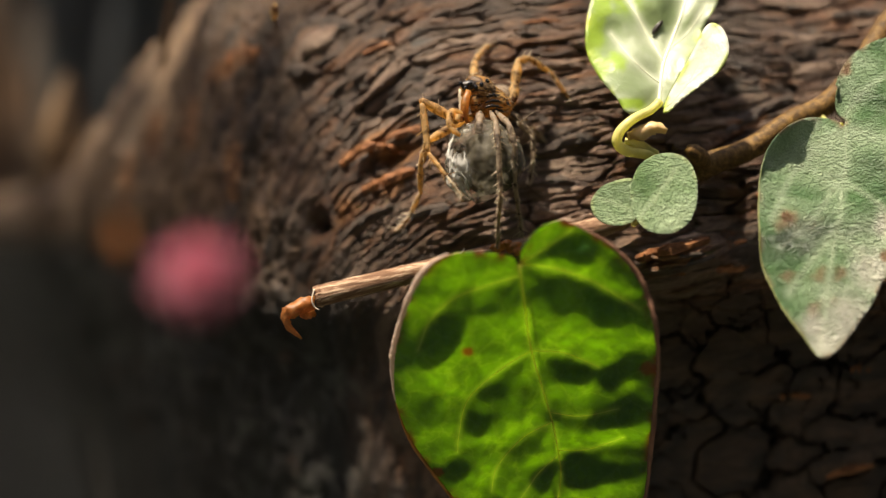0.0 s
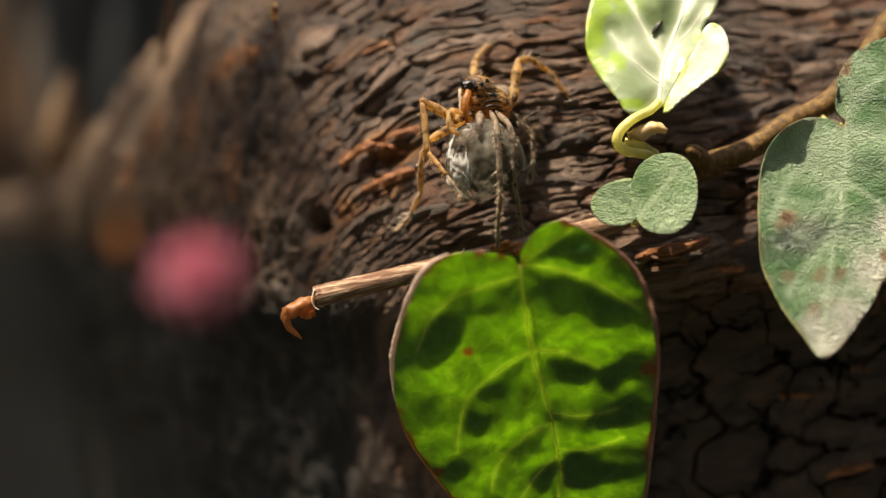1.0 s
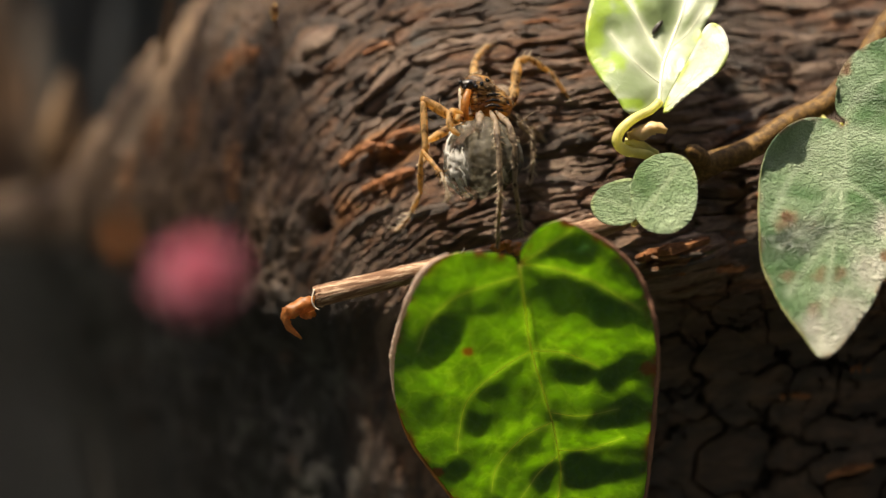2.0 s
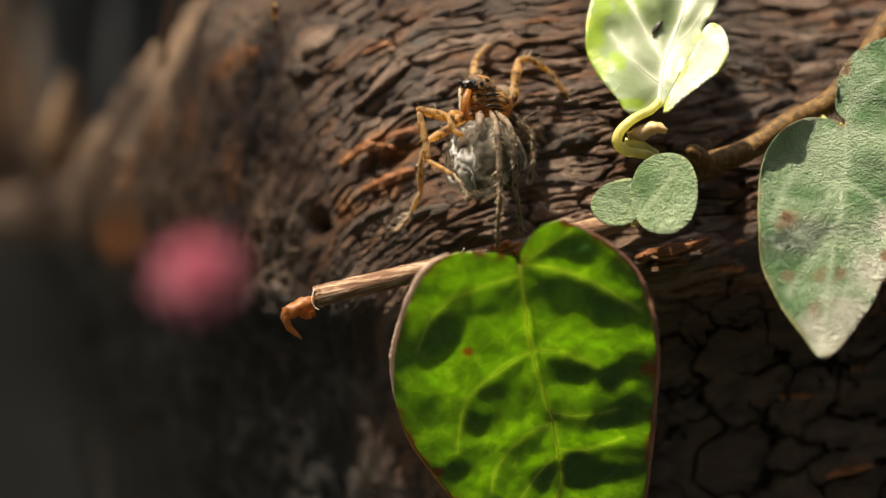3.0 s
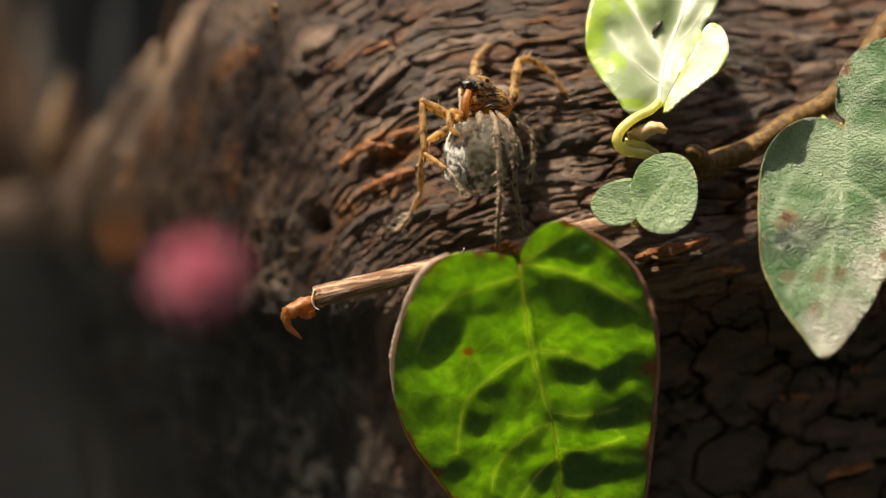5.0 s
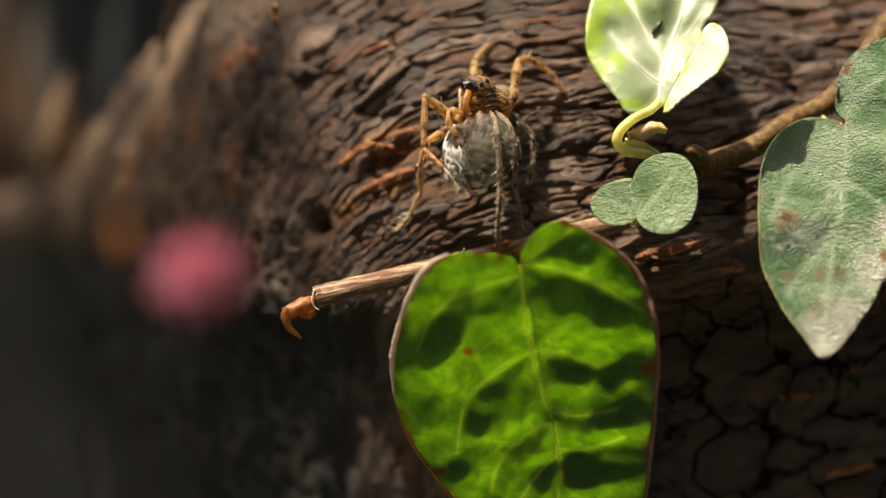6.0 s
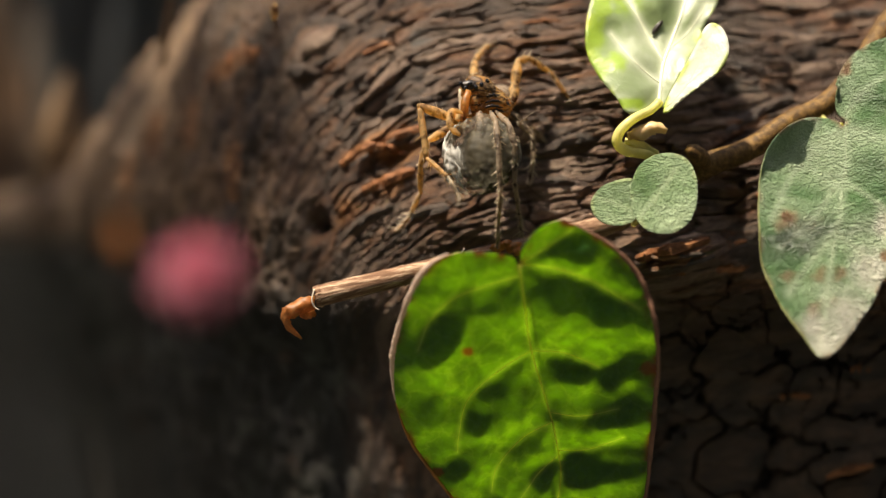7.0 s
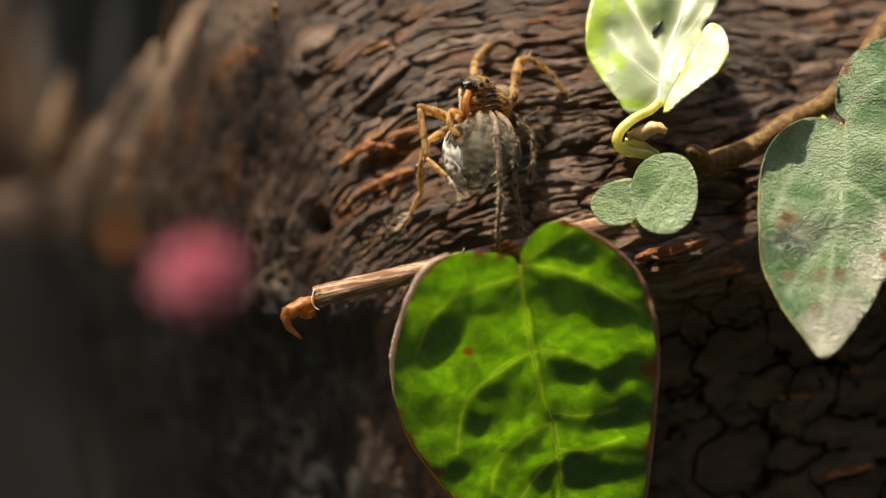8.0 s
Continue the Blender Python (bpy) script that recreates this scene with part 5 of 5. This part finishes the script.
def build_spider():
    base = mm((5.62, 4.00, 16.11))
    ob = thing("spider", base, "amber and brown spider clinging to the vine, holding its egg sac", "spider")
    # front body: carapace with the face turned up
    bm = bmesh.new()
    turn = Matrix.Rotation(radians(28), 3, "Y")
    egg(bm, mm((5.45, 3.20, 17.35)), (0.0029, 0.0024, 0.00185), turn, 28, 18, 0.06, 2.0)
    egg(bm, mm((4.02, 2.00, 18.33)), (0.0020, 0.0019, 0.0020), turn, 24, 16, 0.05, 2.0, 3.0)
    front = part("cephalothorax", bm, SHELL, ob, "amber carapace with dark stripes", pivot=mm((5.73, 3.50, 16.72)))
    for pts in ([(4.83, 0.50, 16.89), (5.95, 0.90, 17.20), (7.30, 1.60, 17.03), (7.86, 2.20, 16.70)], [(4.70, 0.50, 17.55), (6.02, 1.00, 17.87), (7.19, 2.00, 17.73)], [(4.83, 0.60, 16.32), (5.75, 0.80, 16.60), (6.95, 1.20, 16.39)], [(5.37, 1.00, 15.84), (6.29, 1.20, 16.13), (7.36, 1.60, 15.91)]):
        part("stripe", tube(bmesh.new(), spline([mm(p) for p in pts], 12), [0.00005, 0.00019, 0.00006], 6, 0.5, 3), MASK_DARK, front)
    bm = bmesh.new()
    egg(bm, mm((3.05, 0.62, 18.90)), (0.00105, 0.0007, 0.00062), None, 22, 14, 0.16, 5.0)
    egg(bm, mm((4.60, 1.20, 19.25)), (0.0006, 0.0006, 0.0005), None, 12, 8)
    part("face_mask", bm, MASK_DARK, front, "black area round the eyes")
    crown = egg(bmesh.new(), mm((4.50, 1.80, 18.95)), (0.0019, 0.0016, 0.00092), Matrix.Rotation(radians(30), 3, "Y"), 22, 14, 0.14, 4.0)
    part("crown", crown, CROWN, front, "dark olive brown top of the head")
    fuzz = bmesh.new()
    rng = random.Random(31)
    for k in range(420):
        d = Vector((rng.uniform(-1, 1), rng.uniform(-1, 0.3), rng.uniform(-1, 1))).normalized()
        c, axes = ((mm((5.45, 3.20, 17.35)), (0.0029, 0.0024, 0.00185)), (mm((4.02, 2.00, 18.33)), (0.0020, 0.0019, 0.0020)))[k % 2]
        q = c + turn @ Vector((d.x * axes[0], d.y * axes[1], d.z * axes[2]))
        tube(fuzz, [q, q + (turn @ d + Vector((0.5, 0, -0.3))).normalized() * rng.uniform(0.0002, 0.0005)], [0.000028, 0.00001], 3)
    part("fuzz", fuzz, HAIR, front, "pale short hair")["kind"] = "stuff"
    for px in ((2.02, 0.05, 19.05), (3.12, -0.15, 18.96), (2.60, -0.15, 18.50), (3.77, -0.10, 18.58), (4.43, 0.30, 18.95), (5.10, 0.75, 19.40)):
        part("eye", egg(bmesh.new(), mm(px), (0.00027, 0.00027, 0.00027), None, 12, 8), EYE_BLACK, front, "shiny black eye")
    # jaws
    for pts, r in (([(2.92, -0.30, 18.09), (2.52, -0.90, 16.73), (2.52, -0.80, 15.38), (2.92, 0.00, 14.43)], 0.00050), ([(3.72, 0.40, 17.92), (3.58, 0.20, 16.47), (3.52, 0.45, 15.24)], 0.00042)):
        part("chelicera", tube(bmesh.new(), spline([mm(p) for p in pts], 14), [r * 0.75, r, r * 0.85, r * 0.3], 14), JAW if r > 0.00045 else SHELL, front, "glossy amber jaw")
    bm = tube(bmesh.new(), spline([mm(p) for p in [(1.95, 0.20, 18.42), (1.95, -0.20, 17.26), (2.01, -0.40, 15.94), (2.40, -0.30, 14.98)]], 14), [0.0001, 0.0002, 0.0002, 0.0001], 7, 0.6, 5)
    part("hair_fringe", bm, HAIR, front, "white downy fringe beside the jaw")
    # hind body, half hidden behind
    part("abdomen", egg(bmesh.new(), mm((6.89, 8.50, 18.27)), (0.0021, 0.0046, 0.0017), None, 24, 16, 0.06, 2.0, 7.0), SKIN_GREY_SHADED, ob, "pale grey hind body")
    # feelers
    for pts, mat in (([(2.33, -0.60, 15.21), (1.02, -2.20, 15.67), (0.70, -3.00, 14.69), (0.89, -3.40, 13.51), (1.90, -3.60, 12.73)], SKIN), ([(4.30, 0.30, 15.70), (4.18, -1.60, 14.52), (4.03, -2.20, 13.37)], SKIN_GREY_SHADED), ([(2.20, -0.60, 14.82), (1.54, -2.00, 15.06), (1.40, -2.60, 14.35)], SKIN)):
        line, size = jointed([mm(p) for p in pts], [0.00040, 0.00044, 0.00042, 0.00036, 0.0002][:len(pts)], 5)
        PALPS.append(part("pedipalp", tube(bmesh.new(), line, size, 10), mat, ob, "short hairy feeler", pivot=mm(pts[0])))
    # legs that hold still
    legs = (
        ("L", [(4.98, 5.00, 18.11), (3.69, 7.00, 20.54), (3.89, 9.50, 23.11), (5.05, 11.00, 24.89), (6.21, 12.00, 25.47)], [0.0005, 0.00056, 0.00046, 0.00034, 0.0002], SKIN, 60),
        ("R", [(6.42, 4.00, 17.05), (8.18, 4.50, 17.24), (8.58, 5.50, 19.66), (9.05, 6.50, 22.65), (10.37, 7.00, 23.07), (13.10, 8.50, 21.58), (16.09, 10.00, 17.76)], [0.0005, 0.00066, 0.0007, 0.00056, 0.00044, 0.00034, 0.00018], SKIN, 80),
        ("L", [(3.58, 3.00, 15.60), (1.45, 2.00, 14.44), (-1.77, 1.00, 12.50), (-2.64, 2.00, 9.82), (-2.67, 4.00, 6.55), (-4.19, 5.50, 3.58), (-5.80, 7.00, 2.05)], [0.0005, 0.00062, 0.00050, 0.00042, 0.00034, 0.00026, 0.00016], SKIN, 90),
        ("R", [(5.48, 0.50, 15.85), (5.90, -3.40, 14.27), (6.15, -4.90, 11.23), (6.41, -4.60, 5.97), (6.24, -1.50, 2.64), (6.28, 1.00, 0.07)], [0.00035, 0.0005, 0.00048, 0.00036, 0.00028, 0.00018], SKIN_GREY_SHADED, 90),
        ("R", [(6.15, 1.00, 15.91), (7.42, -2.20, 14.14), (8.09, -2.80, 11.66), (8.17, -1.50, 7.46), (8.97, 2.00, 3.69), (9.40, 3.60, 0.87)], [0.00035, 0.0006, 0.00055, 0.00040, 0.00030, 0.00018], SKIN_GREY_SHADED, 90),
        ("R", [(6.71, 3.00, 16.33), (8.56, 4.00, 15.58), (10.60, 4.50, 13.48), (10.77, 5.00, 10.50), (10.27, 6.50, 7.55)], [0.0004, 0.00058, 0.0005, 0.00035, 0.0002], SKIN_GREY_SHADED, 80),
        ("R", [(6.87, 5.00, 16.76), (8.20, 6.00, 16.34), (9.66, 7.50, 15.48), (11.44, 8.50, 14.41), (13.26, 9.50, 12.42)], [0.0005, 0.0006, 0.0005, 0.0004, 0.0002], SKIN_GREY_SHADED, 14),
    )
    for i, (_, pts, radii, mat, hairs) in enumerate(legs):
        line, size = jointed([mm(p) for p in pts], [(0.66 if mat is SKIN_GREY_SHADED else 0.84) * r for r in radii])
        leg = part("leg", tube(bmesh.new(), line, size, 10), mat, ob, pivot=mm(pts[0]))
        bm = bmesh.new()
        bristles(bm, line[4:], hairs // 3, 0.00120, 0.000065, 50 + i)
        bristles(bm, line[2:], hairs * 6, 0.00055, 0.000030, 150 + i)
        part("bristles", bm, HAIR, leg)["kind"] = "stuff"
    # two long spines that catch the light
    for pts in ([(8.94, 0.50, 14.55), (9.62, 0.00, 15.21), (10.62, -0.50, 15.87)], [(9.88, 1.00, 13.75), (10.70, 0.60, 14.03), (11.34, 0.40, 14.27)]):
        part("spine", tube(bmesh.new(), [mm(p) for p in pts], [0.00005, 0.00002], 4), HAIR, ob)
    return ob, front


# joints of the busy foreleg: time, knee, ankle, bend, tip (millimetres)
FORELEG_BASE = (1.42, -0.80, 14.80)
FORELEG = [
    (0.0, [(-2.31, -1.50, 16.78), (-1.72, -2.50, 11.30), (0.69, -4.50, 7.74), (2.51, -5.00, 5.26)]),
    (0.7, [(-2.38, -1.50, 16.72), (-1.72, -2.50, 11.30), (0.69, -4.50, 7.74), (2.51, -5.00, 5.26)]),
    (1.1, [(-2.38, -1.50, 16.91), (-1.72, -2.50, 11.43), (0.57, -4.50, 7.99), (2.38, -5.00, 5.33)]),
    (1.5, [(-2.51, -1.50, 17.04), (-2.87, -2.50, 11.43), (-1.70, -4.50, 8.62), (1.00, -5.00, 7.77)]),
    (1.7, [(-2.06, -1.50, 17.30), (-2.49, -2.50, 11.23), (-0.75, -4.50, 8.37), (0.00, -5.00, 5.70)]),
    (2.2, [(-2.31, -1.50, 16.65), (-2.04, -2.50, 10.53), (0.38, -4.50, 8.24), (1.50, -5.00, 5.70)]),
    (2.8, [(-2.44, -1.50, 16.01), (-1.72, -2.50, 9.96), (1.20, -4.50, 8.24), (2.63, -5.00, 5.70)]),
    (3.5, [(-2.64, -1.50, 15.37), (-1.34, -2.50, 9.64), (1.13, -4.50, 8.11), (2.88, -5.00, 5.89)]),
    (4.0, [(-2.70, -1.50, 15.69), (-1.66, -2.50, 9.64), (1.01, -4.50, 8.11), (2.76, -5.00, 5.70)]),
    (4.5, [(-2.51, -1.50, 16.33), (-2.04, -2.50, 10.15), (0.69, -4.50, 8.68), (2.57, -5.00, 5.95)]),
    (5.2, [(-2.38, -1.50, 17.04), (-2.17, -2.50, 10.72), (0.50, -4.50, 8.81), (2.26, -5.00, 6.20)]),
    (6.0, [(-2.31, -1.50, 17.55), (-2.23, -2.50, 11.04), (0.25, -4.50, 8.87), (1.94, -5.00, 6.46)]),
    (6.5, [(-2.64, -1.50, 16.33), (-1.85, -2.50, 10.28), (0.50, -4.50, 8.11), (1.94, -5.00, 5.70)]),
    (8.0, [(-2.64, -1.50, 16.20), (-1.85, -2.50, 10.21), (0.50, -4.50, 8.05), (1.94, -5.00, 5.70)]),
]
FORELEG_SIZE = [(0.00048, 0.00053), (0.00040, 0.00034), (0.00026, 0.00020), (0.00018, 0.00009)]


def foreleg_chain(joints, lengths):
    """Where each stiff segment starts and how it turns, from the joints it should follow."""
    p = mm(FORELEG_BASE)
    out = []
    for q, size in zip(joints, lengths):
        way = (mm(q) - p).normalized()
        turn = way.to_track_quat("Z", "Y").to_matrix().to_4x4()
        out.append(Matrix.Translation(p) @ turn)
        p = p + way * size
    return out


def foreleg_lengths():
    total = [0.0] * 4
    for _, joints in FORELEG:
        p = mm(FORELEG_BASE)
        for i, q in enumerate(joints):
            total[i] += (mm(q) - p).length / len(FORELEG)
            p = mm(q)
    return total


def build_foreleg(spider):
    lengths = foreleg_lengths()
    made = []
    for i, (size, (r0, r1)) in enumerate(zip(lengths, FORELEG_SIZE)):
        line = [Vector((0, 0, size * k / 9)) for k in range(10)]
        radii = [(r0 + (r1 - r0) * k / 9) * (0.76 + 0.38 * math.sin(math.pi * k / 9)) for k in range(10)]
        bm = tube(bmesh.new(), line, radii, 10)
        egg(bm, line[0], (r0, r0, r0), None, 10, 8)
        me_name = ("leg", "shin", "foot", "claw_tip")[i]
        ob = part(me_name, bm, SKIN if i < 3 else HAIR, made[0] if made else spider, pivot=(0, 0, 0))
        made.append(ob)
        bm = bmesh.new()
        bristles(bm, line, 16, 0.0012, 0.000065, 80 + i)
        bristles(bm, line, 90, 0.00052, 0.000032, 180 + i)
        if i == 0:
            part("bristles", bm, HAIR, ob, pivot=(0, 0, 0))["kind"] = "stuff"
        else:
            joined = bmesh.new()
            joined.from_mesh(ob.data)
            hair = bpy.data.meshes.new("hair")
            bm.to_mesh(hair)
            bm.free()
            joined.from_mesh(hair)
            joined.to_mesh(ob.data)
            joined.free()
            ob.data.polygons.foreach_set("use_smooth", [True] * len(ob.data.polygons))
    tagged(made[0], "amber foreleg that turns the egg sac")
    return made, lengths


def build_egg_sac():
    """The silken egg sac under the jaws, grey with pale wrinkled seams."""
    c = Vector(mm((4.70, -0.40, 10.05)))
    rx, ry, rz = 0.0045, 0.0036, 0.0046
    bm = bmesh.new()
    made = bmesh.ops.create_uvsphere(bm, u_segments=150, v_segments=90, radius=1.0)["verts"]
    white = []
    for w in made:
        q = w.co.copy()
        fold = noise.ridged_multi_fractal(Vector((q.x * 2.9, q.y * 2.9, q.z * 0.9)) + Vector((3.3, 1, 7)), 0.9, 2.1, 4, 1.0, 2.0)
        grit = noise.fractal(q * 9, 0.8, 2.0, 4)
        side = min(1.0, max(0.0, (-q.x - 0.26) * 2.1)) * min(1.0, max(0.0, (0.75 - q.y) * 2))
        ridge = min(1.0, max(0.0, (fold - 1.0) * 1.8 + 0.3 * grit)) * side
        white.append(ridge)
        h = 1 + 0.050 * (fold - 1.0) + 0.05 * noise.fractal(Vector((q.x * 3, q.y * 3, q.z * 1.6)), 0.8, 2.0, 4) + 0.055 * ridge + 0.012 * grit
        taper = 1 - 0.16 * max(0.0, -q.z) ** 2
        w.co = c + Vector((q.x * rx * taper - 0.0006 * max(0.0, -q.z) ** 2, q.y * ry, q.z * rz)) * h
    sac = part("egg_sac", bm, SILK, pivot=c)
    at = sac.data.attributes.new("seam", "FLOAT", "POINT")
    at.data.foreach_set("value", white)
    tagged(sac, "grey papery silk egg sac with white wrinkled seams", "egg sac")
    mass = egg(bmesh.new(), c + Vector((0.0007, 0.0002, -0.0002)), (0.0034, 0.0026, 0.0036), None, 60, 40, 0.12, 3.5, 2.0)
    part("egg_mass", mass, EGGS, sac, "dark olive brown mass of eggs seen through the silk")
    rng = random.Random(9)
    # loose white silk along the seams
    for k in range(9):
        a, la = radians(rng.uniform(185, 250)), rng.uniform(-55, 55)
        pts = []
        for i in range(9):
            lb = radians(la + 4.5 * (i - 4))
            aa = a + 0.12 * noise.noise(Vector((i * 0.5, k * 3.1, 0)))
            d = Vector((math.cos(aa) * math.cos(lb), math.sin(aa) * math.cos(lb), math.sin(lb)))
            pts.append(c + Vector((d.x * rx, d.y * ry, d.z * rz)) * (1.03 + 0.03 * rng.random()))
        part("silk_thread", tube(bmesh.new(), pts, [0.00002, 0.0001, 0.00013, 0.00008, 0.00002], 6, 0.5, k), SILK_WHITE, sac, "white silk thread")
    return sac, c


build_ground()
build_far_trunk()
LOG = build_log()
build_shade_bough()
build_vine()
build_leaves()
build_clutter()
SPIDER, SPIDER_FRONT = build_spider()
FORELEG_PARTS, FORELEG_LENGTHS = build_foreleg(SPIDER)
SAC, SAC_CENTRE = build_egg_sac()

build_splinters(LOG)


def motions():
    # the foreleg: the first segment in the spider's space, the others in the first one's
    rows = [[] for _ in FORELEG_PARTS]
    home = Matrix.Translation(flat(SPIDER)).inverted()
    for t, joints in FORELEG:
        chain = foreleg_chain(joints, FORELEG_LENGTHS)
        rows[0].append((t, home @ chain[0]))
        for i in (1, 2, 3):
            rows[i].append((t, chain[0].inverted() @ chain[i]))
    for ob, r in zip(FORELEG_PARTS, rows):
        walk(ob, r)
    # the front body nods a little, and one feeler works: time, rise (mm), turn of the feeler (degrees)
    nod = ((0.0, 0.0, 0), (1.1, 0.02, 2), (1.5, 0.14, 12), (1.7, 0.10, 8), (2.8, 0.08, -8), (3.5, 0.15, -14), (4.0, 0.08, -8), (4.5, 0.06, -4), (6.0, 0.0, 6), (6.5, 0.0, 0), (8.0, 0.0, 0))
    rest, palp = SPIDER_FRONT.location.copy(), PALPS[0].location.copy()
    walk(SPIDER_FRONT, [(t, Matrix.Translation(rest + Vector((0, 0, z * 0.001)))) for t, z, _ in nod])
    walk(PALPS[0], [(t, Matrix.Translation(palp) @ pose(0, 0, 0, 0, a, 0)) for t, _, a in nod])
    # the egg sac: time, shift in x and z (mm), turn about z and about x (degrees)
    sac = ((0.0, 0, 0, 0, 0), (0.6, 0.0, -0.05, 1, 0), (1.1, 0.05, 0.1, 2, -1), (1.5, -0.35, 0.35, -6, -6), (1.7, -0.3, 0.35, -5, -6),
           (2.8, 0.1, 0.25, 9, -5), (3.5, 0.3, 0.3, 12, -5), (4.0, 0.2, 0.3, 8, -5), (4.5, 0.0, 0.45, 1, -7),
           (6.0, -0.3, 0.7, -6, -11), (6.5, -0.3, 0.7, -9, -11), (8.0, -0.3, 0.7, -9, -11))
    walk(SAC, [(t, Matrix.Translation(SAC_CENTRE + Vector((x, 0, z)) * 0.001) @ pose(0, 0, 0, rx, 0, rz)) for t, x, z, rz, rx in sac])


motions()
